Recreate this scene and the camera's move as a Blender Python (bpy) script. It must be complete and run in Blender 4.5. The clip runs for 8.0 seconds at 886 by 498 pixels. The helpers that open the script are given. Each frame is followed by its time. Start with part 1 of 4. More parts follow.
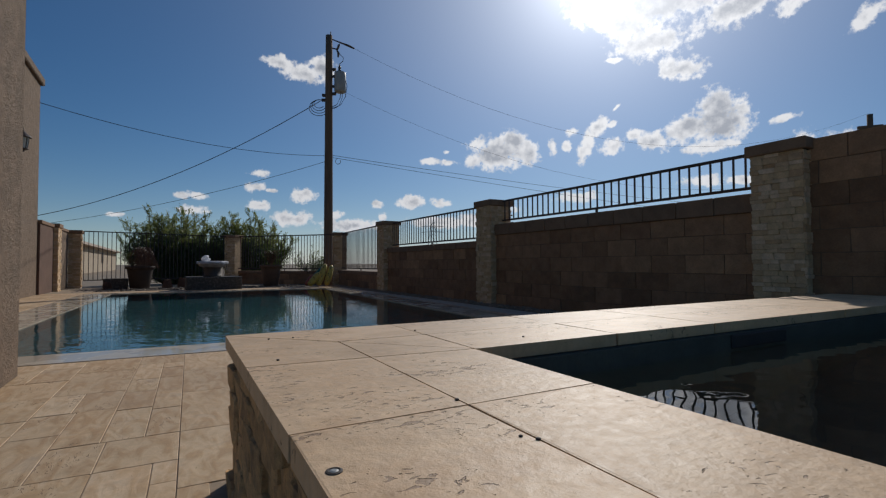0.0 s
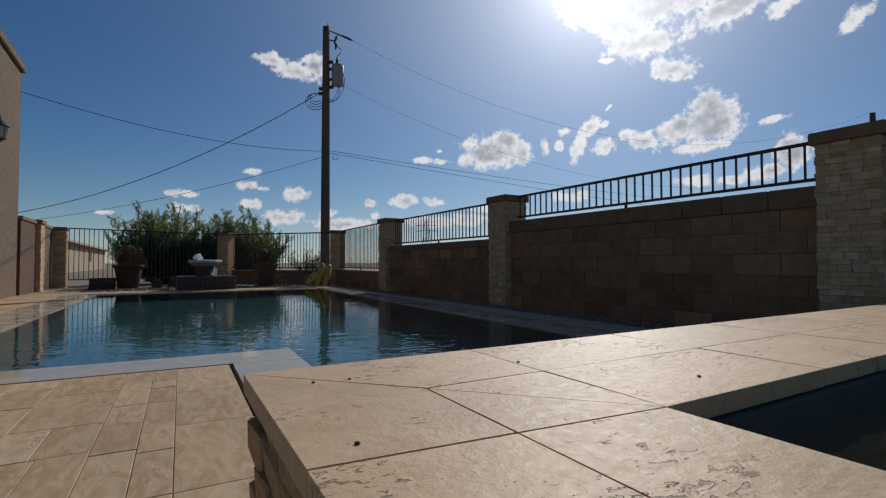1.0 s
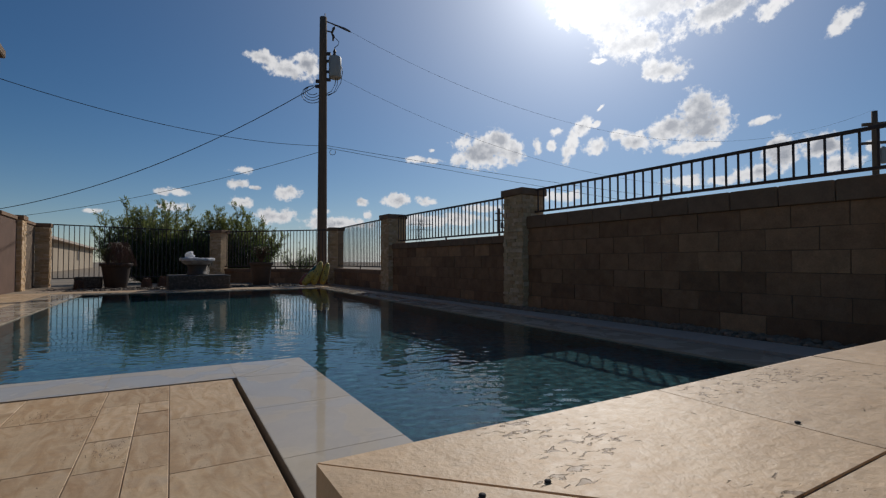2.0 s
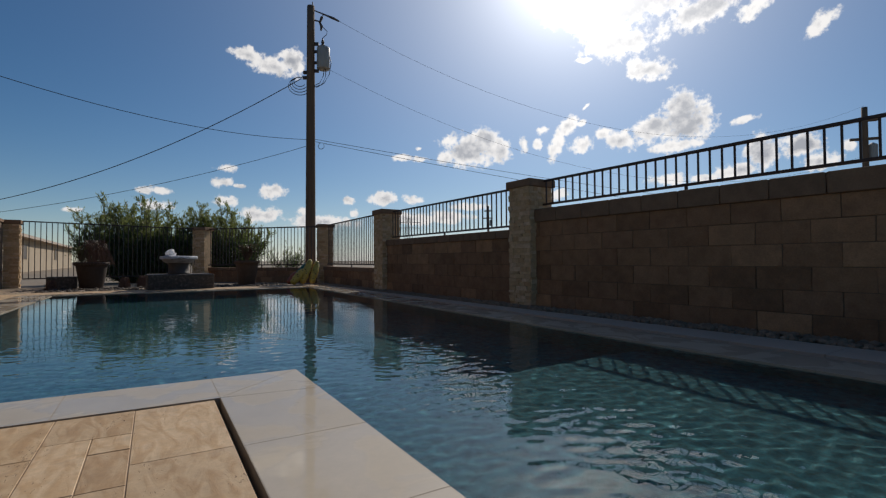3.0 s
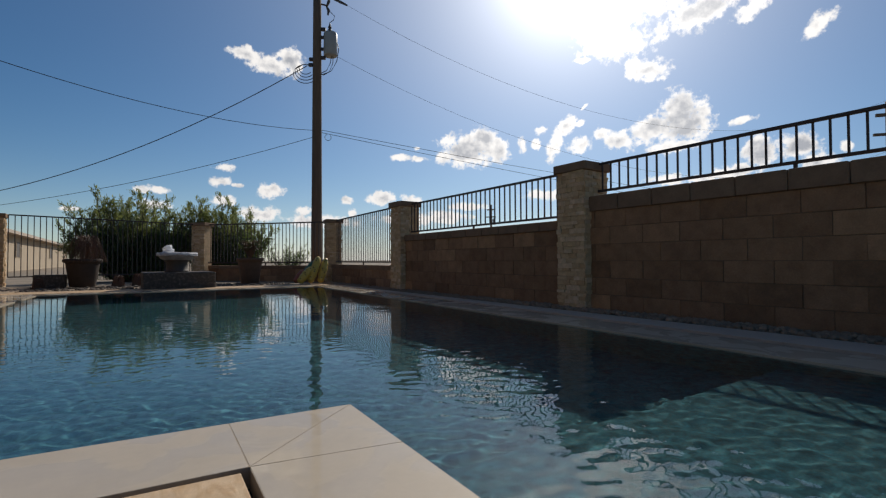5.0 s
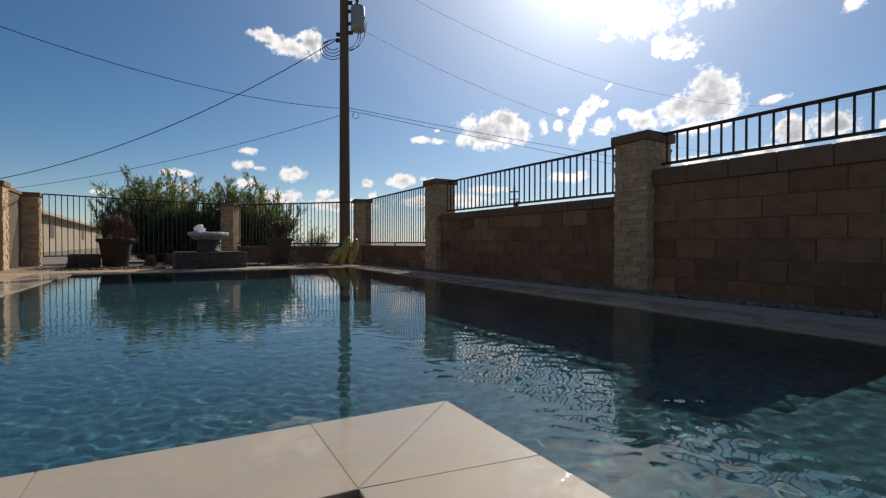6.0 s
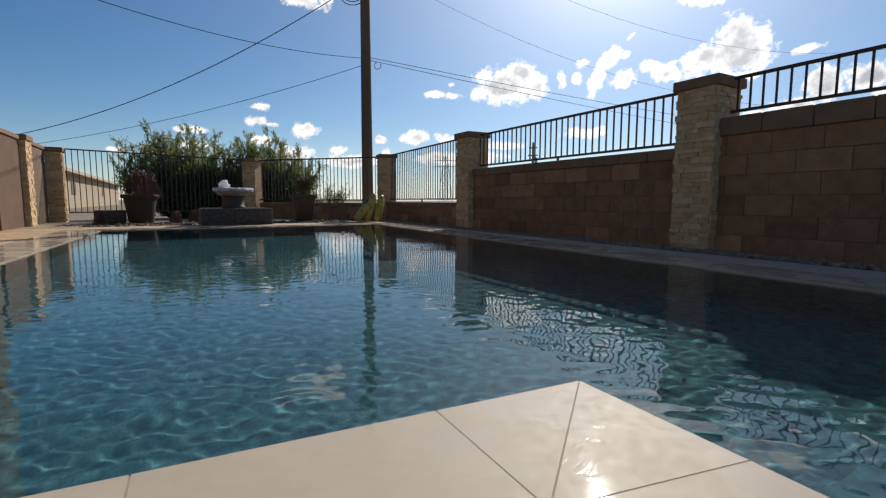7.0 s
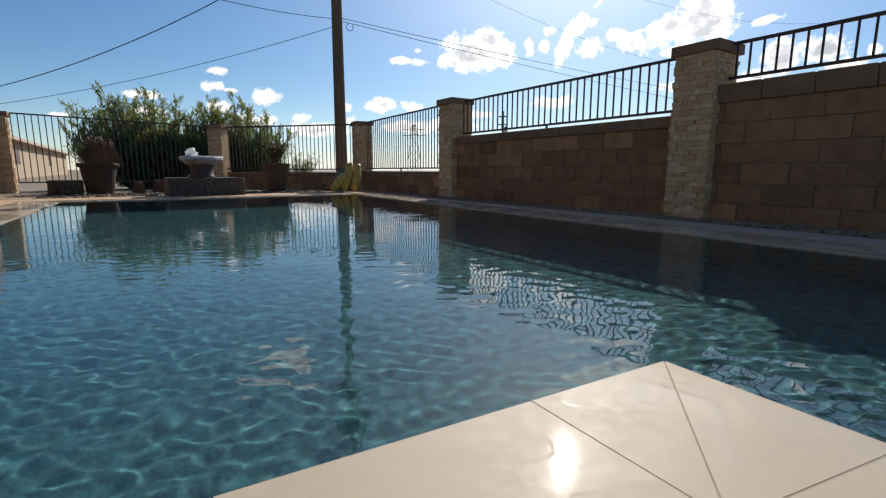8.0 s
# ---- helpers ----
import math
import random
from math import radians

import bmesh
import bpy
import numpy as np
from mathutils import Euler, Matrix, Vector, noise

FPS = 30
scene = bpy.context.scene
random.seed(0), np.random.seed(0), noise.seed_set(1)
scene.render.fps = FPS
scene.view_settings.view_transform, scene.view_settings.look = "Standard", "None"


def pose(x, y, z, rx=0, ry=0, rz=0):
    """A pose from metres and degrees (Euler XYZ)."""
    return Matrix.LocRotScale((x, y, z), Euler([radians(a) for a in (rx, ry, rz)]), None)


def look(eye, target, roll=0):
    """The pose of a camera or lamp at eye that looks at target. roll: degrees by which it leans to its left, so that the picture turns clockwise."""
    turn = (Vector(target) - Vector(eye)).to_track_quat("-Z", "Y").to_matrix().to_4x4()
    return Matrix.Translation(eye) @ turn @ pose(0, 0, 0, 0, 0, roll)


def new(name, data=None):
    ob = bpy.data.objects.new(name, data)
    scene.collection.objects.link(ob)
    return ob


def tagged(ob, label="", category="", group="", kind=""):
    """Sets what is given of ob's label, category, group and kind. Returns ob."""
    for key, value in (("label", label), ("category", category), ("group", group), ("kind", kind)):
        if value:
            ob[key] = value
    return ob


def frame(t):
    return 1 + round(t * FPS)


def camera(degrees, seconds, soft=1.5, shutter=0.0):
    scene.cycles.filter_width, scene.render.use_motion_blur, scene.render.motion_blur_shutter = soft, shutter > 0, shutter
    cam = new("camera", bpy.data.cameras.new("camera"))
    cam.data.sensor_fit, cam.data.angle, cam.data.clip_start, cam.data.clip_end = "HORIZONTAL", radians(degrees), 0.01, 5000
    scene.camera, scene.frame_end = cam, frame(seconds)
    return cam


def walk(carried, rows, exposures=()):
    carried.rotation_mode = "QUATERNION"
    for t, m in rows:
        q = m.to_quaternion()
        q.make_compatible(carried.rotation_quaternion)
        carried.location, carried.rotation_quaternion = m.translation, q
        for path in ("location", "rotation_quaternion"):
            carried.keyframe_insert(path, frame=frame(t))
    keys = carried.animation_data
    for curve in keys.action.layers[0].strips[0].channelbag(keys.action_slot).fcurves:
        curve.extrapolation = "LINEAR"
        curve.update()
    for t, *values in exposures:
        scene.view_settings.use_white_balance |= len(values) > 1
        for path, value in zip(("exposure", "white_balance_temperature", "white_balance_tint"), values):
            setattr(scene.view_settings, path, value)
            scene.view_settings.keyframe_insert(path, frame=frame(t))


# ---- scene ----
import itertools

cam = camera(85.8, 8.0, soft=1.25)
PATH = [
    (0, (0.511, -1.627, 0.673), (1.515, 0.102, 0.734), -0.2),
    (0.5, (0.519, -1.331, 0.686), (1.534, 0.392, 0.746), -0.1),
    (1, (0.517, -1.045, 0.679), (1.547, 0.668, 0.736), -0.1),
    (1.5, (0.519, -0.74, 0.666), (1.561, 0.966, 0.721), -0.2),
    (1.7, (0.517, -0.627, 0.663), (1.564, 1.077, 0.718), -0.1),
    (3, (0.608, 0.051, 0.63), (1.711, 1.719, 0.677), -0.3),
    (3.5, (0.655, 0.316, 0.635), (1.768, 1.977, 0.681), -0.2),
    (4, (0.677, 0.578, 0.631), (1.793, 2.237, 0.678), -0.2),
    (5.5, (0.671, 1.283, 0.543), (1.764, 2.958, 0.585), -0.2),
    (6, (0.6, 1.515, 0.524), (1.639, 3.224, 0.499), -0.0),
    (6.5, (0.522, 1.719, 0.518), (1.521, 3.45, 0.45), -0.0),
    (7, (0.456, 1.923, 0.502), (1.44, 3.652, 0.3), 0.1),
    (7.5, (0.398, 2.064, 0.497), (1.429, 3.749, 0.187), 0.1),
    (8, (0.299, 2.194, 0.488), (1.388, 3.839, 0.163), 0.1),
]
walk(cam, [(t, look(eye, target, roll)) for t, eye, target, roll in PATH],
     [(0, -0.70, 6350, 10), (1.5, -0.74, 6400, 10), (3.5, -0.35, 6800, 10), (5.5, -0.25, 6850, 10), (7, 0.03, 6850, 10), (8, 0.24, 6850, 10)])

# ---- world, sun, exposure ----
SUN_EL, SUN_AZ = radians(32.5), radians(48.9)     # azimuth from +y towards +x
SUN_DIR = Vector((math.cos(SUN_EL) * math.sin(SUN_AZ), math.cos(SUN_EL) * math.cos(SUN_AZ), math.sin(SUN_EL)))

# lumps of the clouds: azimuth, elevation, half width, half height, lean, in degrees
SUNWARD = [
    (56.9, 30.0, 7.8, 2.7, 0), (55.7, 26.6, 5.8, 2.2, 0), (51.6, 25.5, 2.9, 1.8, -20), (54.0, 23.1, 3.9, 1.5, 0), (62.1, 24.7, 4.9, 1.6, 8),
    (67.0, 24.0, 2.1, 1.0, 25), (48.6, 27.5, 3.3, 2.3, 0), (57.0, 20.2, 2.5, 1.1, -8), (50.4, 22.0, 1.2, 0.3, 0), (72.1, 21.2, 1.7, 0.8, 30),
    (66.1, 13.9, 1.4, 0.4, 8),
]
TALL = [
    (60.3, 16.2, 1.8, 2.0, 0), (60.4, 14.3, 3.0, 2.1, 0), (57.4, 14.1, 2.6, 1.5, 25), (54.1, 13.2, 2.3, 1.0, -8), (62.5, 15.0, 0.9, 1.8, 0),
    (59.8, 12.1, 2.6, 0.8, 5), (52.3, 14.1, 1.0, 0.8, 0),
]
TORN = [
    (46.9, 13.4, 0.8, 2.0, -20), (48.3, 15.3, 1.3, 0.9, 25), (49.9, 13.1, 1.5, 0.9, 15), (45.4, 14.9, 0.9, 0.6, 20), (43.2, 13.3, 0.6, 1.0, 10),
    (44.8, 13.5, 0.6, 0.7, 0), (49.8, 15.4, 0.6, 0.4, 20), (50.3, 17.1, 0.5, 0.2, 40),
]
ROUND = [
    (37.1, 13.0, 3.9, 1.8, 0), (38.6, 14.5, 1.8, 1.5, 0), (35.5, 12.2, 2.8, 1.2, 0), (40.6, 13.0, 1.5, 1.5, 0), (34.6, 14.3, 1.1, 1.0, 0),
    (28.5, 12.2, 1.2, 0.5, 0), (31.0, 12.0, 1.1, 0.4, 0), (30.6, 13.2, 0.4, 0.3, 0),
]
WEST = [
    (13.6, 21.2, 2.9, 0.9, -8), (11.1, 22.0, 1.9, 0.7, -5), (15.9, 21.9, 1.6, 1.3, 10), (11.4, 22.6, 0.4, 0.4, 0), (8.9, 10.1, 1.2, 0.5, 0),
    (8.6, 8.6, 1.2, 0.6, 0), (10.3, 8.3, 0.7, 0.3, 0), (9.1, 6.6, 1.4, 0.7, 0), (14.0, 8.0, 2.0, 0.9, 0), (1.3, 7.2, 0.8, 0.4, 0),
    (2.8, 7.4, 1.0, 0.5, 0), (-4.6, 5.0, 0.9, 0.3, 0), (2.1, 5.8, 1.9, 0.6, 0),
]
LOW = [
    (22.2, 7.1, 0.9, 0.5, 0), (26.5, 7.4, 2.4, 0.9, 0), (30.2, 7.2, 1.1, 0.5, 0), (12.7, 5.2, 2.8, 0.9, 0), (17.5, 5.7, 0.9, 0.6, 0),
    (19.5, 4.5, 4.6, 0.9, 0), (23.0, 5.5, 0.7, 0.6, 0), (29.9, 4.9, 4.1, 0.8, 0), (36.7, 6.4, 2.7, 0.5, 0),
]
EAST = [
    (67.4, 10.7, 2.1, 1.6, 15), (65.4, 9.0, 2.5, 0.9, 10), (70.7, 10.8, 1.8, 1.4, 0), (71.9, 9.2, 1.6, 1.0, 0), (74.1, 10.2, 0.6, 0.5, 0),
    (59.1, 8.6, 2.2, 0.7, 0), (45.7, 7.6, 2.6, 0.7, 0), (62.3, 8.4, 2.0, 0.5, 0), (33.6, 5.1, 4.1, 0.8, 0),
]


def build_world():
    world = bpy.data.worlds.new("sky")
    scene.world = world
    world.use_nodes = True
    nt = world.node_tree
    nt.nodes.clear()
    N, L = nt.nodes.new, nt.links.new

    def math_node(op, a, b=None, c=None, clamp=False):
        n = N("ShaderNodeMath")
        n.operation, n.use_clamp = op, clamp
        for i, v in enumerate((a, b, c)):
            if v is None:
                continue
            if isinstance(v, (int, float)):
                n.inputs[i].default_value = v
            else:
                L(v, n.inputs[i])
        return n.outputs[0]

    sky = N("ShaderNodeTexSky")
    sky.sky_type, sky.sun_disc = "NISHITA", False
    sky.sun_elevation, sky.sun_rotation = SUN_EL, SUN_AZ
    sky.air_density, sky.dust_density, sky.ozone_density, sky.altitude = 1.0, 0.15, 3.0, 1200
    tc = N("ShaderNodeTexCoord")
    sep = N("ShaderNodeSeparateXYZ")
    L(tc.outputs["Generated"], sep.inputs[0])
    az = math_node("MULTIPLY", math_node("ARCTAN2", sep.outputs[0], sep.outputs[1]), 180 / math.pi)
    el = math_node("MULTIPLY", math_node("ARCSINE", sep.outputs[2]), 180 / math.pi)

    sunward = N("ShaderNodeVectorMath")
    sunward.operation = "ADD"
    L(tc.outputs["Generated"], sunward.inputs[0])
    sunward.inputs[1].default_value = Vector((0.0, 0.0, 0.011)) + SUN_DIR * 0.006

    def fbm(scale, detail, rough, place=None):
        n = N("ShaderNodeTexNoise")
        n.inputs["Scale"].default_value, n.inputs["Detail"].default_value, n.inputs["Roughness"].default_value = scale, detail, rough
        L(place or tc.outputs["Generated"], n.inputs["Vector"])
        return n.outputs[0]

    big, small = fbm(38, 5, 0.56), fbm(120, 5, 0.6)
    relief = math_node("SUBTRACT", fbm(34, 4, 0.6, sunward.outputs[0]), fbm(34, 4, 0.6))
    flat = N("ShaderNodeCombineXYZ")
    L(az, flat.inputs[0])
    L(el, flat.inputs[1])
    lumps = deep = None
    for a, e, w, h, lean in itertools.chain(SUNWARD, TALL, TORN, ROUND, WEST, LOW, EAST):
        mp = N("ShaderNodeMapping")
        mp.vector_type = "TEXTURE"
        mp.inputs["Location"].default_value = (a, e, 0)
        mp.inputs["Rotation"].default_value = (0, 0, radians(lean))
        mp.inputs["Scale"].default_value = (1.02 * w / math.cos(radians(e)), 1.02 * h, 1)
        L(flat.outputs[0], mp.inputs[0])
        far = N("ShaderNodeVectorMath")
        far.operation = "LENGTH"
        L(mp.outputs[0], far.inputs[0])
        lumps = far.outputs["Value"] if lumps is None else math_node("SMOOTH_MIN", lumps, far.outputs["Value"], 0.25)
        inside = math_node("MULTIPLY_ADD", far.outputs["Value"], -min(w, h), min(w, h))
        deep = inside if deep is None else math_node("SMOOTH_MAX", deep, inside, 0.3)
    lumps = math_node("SUBTRACT", 1.0, lumps)
    ragged = math_node("ADD", math_node("MULTIPLY", math_node("SUBTRACT", big, 0.5), 2.1),
                       math_node("MULTIPLY", math_node("SUBTRACT", small, 0.5), 0.95))
    body = math_node("ADD", lumps, math_node("MULTIPLY", ragged, 1.0))
    body = math_node("MINIMUM", body, math_node("MULTIPLY", math_node("ADD", lumps, 0.35), 2.0))

    def ramp(value, lo, hi):
        n = N("ShaderNodeMapRange")
        n.interpolation_type = "SMOOTHSTEP"
        L(value, n.inputs[0])
        n.inputs[1].default_value, n.inputs[2].default_value = lo, hi
        return n.outputs[0]

    cover = ramp(body, -0.08, 0.46)
    thick = math_node("ADD", math_node("MULTIPLY", ramp(math_node("ADD", deep, math_node("MULTIPLY", math_node("SUBTRACT", big, 0.5), 1.4)), 0.25, 1.35), 0.9),
                      math_node("MULTIPLY", relief, 2.0), clamp=True)
    tone = N("ShaderNodeMix")
    tone.data_type = "RGBA"
    L(thick, tone.inputs["Factor"])
    tone.inputs["A"].default_value = (CLOUD * 1.0, CLOUD * 1.0, CLOUD * 1.02, 1)
    tone.inputs["B"].default_value = (CLOUD * 0.34, CLOUD * 0.375, CLOUD * 0.45, 1)
    mix = N("ShaderNodeMix")
    mix.data_type = "RGBA"
    L(cover, mix.inputs["Factor"])
    hue = N("ShaderNodeHueSaturation")
    hue.inputs["Saturation"].default_value = 1.27
    L(sky.outputs[0], hue.inputs["Color"])
    dot = N("ShaderNodeVectorMath")
    dot.operation = "DOT_PRODUCT"
    L(tc.outputs["Generated"], dot.inputs[0])
    dot.inputs[1].default_value = SUN_DIR
    toward = math_node("ADD", 0.35, math_node("MULTIPLY", ramp(dot.outputs["Value"], 0.5, 0.86), 0.65))
    haze = N("ShaderNodeMix")                        # pale dusty air low over the desert, brightest below the sun
    haze.data_type = "RGBA"
    low = math_node("EXPONENT", math_node("MULTIPLY", math_node("MAXIMUM", el, 0.0), -1 / 3.4))
    L(math_node("MULTIPLY", math_node("MULTIPLY", low, 0.78), toward), haze.inputs["Factor"])
    L(hue.outputs[0], haze.inputs["A"])
    haze.inputs["B"].default_value = (8.3, 9.0, 10.2, 1)
    L(haze.outputs["Result"], mix.inputs["A"])
    L(tone.outputs["Result"], mix.inputs["B"])
    away = math_node("MULTIPLY", math_node("ARCCOSINE", math_node("MINIMUM", dot.outputs["Value"], 0.999999)), 180 / math.pi)
    glow = math_node("ADD", math_node("MULTIPLY", math_node("EXPONENT", math_node("MULTIPLY", away, -1 / 3.6)), GLOW),
                     math_node("MULTIPLY", math_node("EXPONENT", math_node("MULTIPLY", away, -1 / 13.5)), HALO))
    add = N("ShaderNodeMix")
    add.data_type, add.blend_type = "RGBA", "ADD"
    add.inputs["Factor"].default_value = 1
    L(mix.outputs["Result"], add.inputs["A"])
    L(glow, add.inputs["B"])
    bg = N("ShaderNodeBackground")
    bg.inputs["Strength"].default_value = SKY
    L(add.outputs["Result"], bg.inputs["Color"])
    out = N("ShaderNodeOutputWorld")
    L(bg.outputs[0], out.inputs[0])


SKY, CLOUD, GLOW, HALO = 0.080, 12.6, 34.0, 16.0
build_world()
sun = new("sun", bpy.data.lights.new("sun", "SUN"))
sun.data.energy, sun.data.angle, sun.data.color = 4.0, radians(0.55), (1.0, 0.94, 0.86)
sun.matrix_world = look(SUN_DIR * 60, (0, 0, 0))


# ---- materials ----
def material(name, base, rough=0.8, vary=0.12, scale=6.0, fine=60.0, bump=0.15, bump_scale=80.0, dark=None, patch=0.0,
             per_piece=0.0, tints=(), coat=0.0, metal=0.0, spec=0.5, stretch=(1, 1, 1), bump_dist=0.004, space="Object"):
    """Base colour varied at two scales, by piece, with patches of a second colour and fine relief."""
    m = bpy.data.materials.new(name)
    m.use_nodes = True
    nt = m.node_tree
    N, L = nt.nodes.new, nt.links.new
    b = nt.nodes["Principled BSDF"]
    b.inputs["Roughness"].default_value = rough
    b.inputs["Metallic"].default_value = metal
    b.inputs["Specular IOR Level"].default_value = spec
    b.inputs["Coat Weight"].default_value = coat
    b.inputs["Coat Roughness"].default_value, b.inputs["Coat IOR"].default_value = 0.045, 1.33
    if coat == 1.0:                                  # a thin uneven film of water
        film, film_bump = N("ShaderNodeTexNoise"), N("ShaderNodeBump")
        film.inputs["Scale"].default_value, film.inputs["Detail"].default_value, film.inputs["Distortion"].default_value = 7.0, 2.0, 1.0
        film_at = N("ShaderNodeNewGeometry")
        L(film_at.outputs["Position"], film.inputs["Vector"])
        film_bump.inputs["Strength"].default_value, film_bump.inputs["Distance"].default_value = 0.14, 0.003
        pool, pool_edge, depth = N("ShaderNodeTexNoise"), N("ShaderNodeMapRange"), N("ShaderNodeMath")
        pool.inputs["Scale"].default_value, pool.inputs["Detail"].default_value, pool.inputs["Distortion"].default_value = 3.4, 5.0, 0.8
        L(film_at.outputs["Position"], pool.inputs["Vector"])
        L(pool.outputs[0], pool_edge.inputs[0])
        for i, x in enumerate((0.47, 0.50, 0.0, 1.0), 1):
            pool_edge.inputs[i].default_value = x
        weight = N("ShaderNodeMapRange")
        L(pool_edge.outputs[0], weight.inputs[0])
        weight.inputs[3].default_value, weight.inputs[4].default_value = 0.55, 1.0
        L(weight.outputs[0], b.inputs["Coat Weight"])
        depth.operation = "MULTIPLY_ADD"
        L(pool_edge.outputs[0], depth.inputs[0])
        depth.inputs[1].default_value = 0.9
        L(film.outputs[0], depth.inputs[2])
        L(depth.outputs[0], film_bump.inputs["Height"])
        L(film_bump.outputs[0], b.inputs["Coat Normal"])
    geo = N("ShaderNodeNewGeometry")
    info = N("ShaderNodeObjectInfo")
    shift = N("ShaderNodeVectorMath")
    shift.operation = "MULTIPLY_ADD"
    L(info.outputs["Random"], shift.inputs[0])
    shift.inputs[1].default_value = (37, 51, 23) if per_piece else (0, 0, 0)
    mp = N("ShaderNodeMapping")
    mp.inputs["Scale"].default_value = stretch
    L(geo.outputs["Position"], mp.inputs[0])
    L(mp.outputs[0], shift.inputs[2])

    def noise_tex(s, d=4, r=0.6):
        n = N("ShaderNodeTexNoise")
        n.inputs["Scale"].default_value, n.inputs["Detail"].default_value, n.inputs["Roughness"].default_value = s, d, r
        L(shift.outputs[0], n.inputs["Vector"])
        return n.outputs[0]

    def mixed(fac, a, bcol, blend="MIX"):
        n = N("ShaderNodeMix")
        n.data_type, n.blend_type = "RGBA", blend
        if isinstance(fac, float):
            n.inputs["Factor"].default_value = fac
        else:
            L(fac, n.inputs["Factor"])
        for key, v in (("A", a), ("B", bcol)):
            if isinstance(v, tuple):
                n.inputs[key].default_value = (*v, 1)
            else:
                L(v, n.inputs[key])
        return n.outputs["Result"]

    def spread(v, lo, hi, to0=0.0, to1=1.0):
        n = N("ShaderNodeMapRange")
        L(v, n.inputs[0])
        for i, x in enumerate((lo, hi, to0, to1), 1):
            n.inputs[i].default_value = x
        return n.outputs[0]

    col = base
    if tints:
        r = N("ShaderNodeValToRGB")
        r.color_ramp.interpolation = "LINEAR"
        els = r.color_ramp.elements
        while len(els) < len(tints):
            els.new(0.5)
        for i, t in enumerate(tints):
            els[i].position, els[i].color = i / (len(tints) - 1), (*t, 1)
        L(info.outputs["Random"], r.inputs[0])
        col = r.outputs[0]
    large, grain = noise_tex(scale), noise_tex(fine, 5, 0.7)
    if dark:
        col = mixed(spread(large, 0.62 - patch, 0.75 - patch * 0.6), col, dark)
    f = spread(large, 0.3, 0.7, 1 - vary, 1 + vary)
    g = spread(grain, 0.3, 0.7, 1 - vary * 0.8, 1 + vary * 0.8)
    mul = N("ShaderNodeMath")
    mul.operation = "MULTIPLY"
    L(f, mul.inputs[0])
    L(g, mul.inputs[1])
    val = mul.outputs[0]
    if per_piece:
        m2 = N("ShaderNodeMath")
        m2.operation = "MULTIPLY"
        L(val, m2.inputs[0])
        L(spread(info.outputs["Random"], 0, 1, 1 - per_piece, 1 + per_piece), m2.inputs[1])
        val = m2.outputs[0]
    vec = N("ShaderNodeVectorMath")
    vec.operation = "SCALE"
    if isinstance(col, tuple):
        vec.inputs[0].default_value = col
    else:
        L(col, vec.inputs[0])
    L(val, vec.inputs["Scale"])
    L(vec.outputs[0], b.inputs["Base Color"])
    L(spread(grain, 0.3, 0.7, max(rough - 0.08, 0.02), min(rough + 0.08, 1)), b.inputs["Roughness"])
    if bump:
        bp = N("ShaderNodeBump")
        bp.inputs["Strength"].default_value, bp.inputs["Distance"].default_value = bump, bump_dist
        L(noise_tex(bump_scale, 6, 0.65), bp.inputs["Height"])
        L(bp.outputs[0], b.inputs["Normal"])
    return m


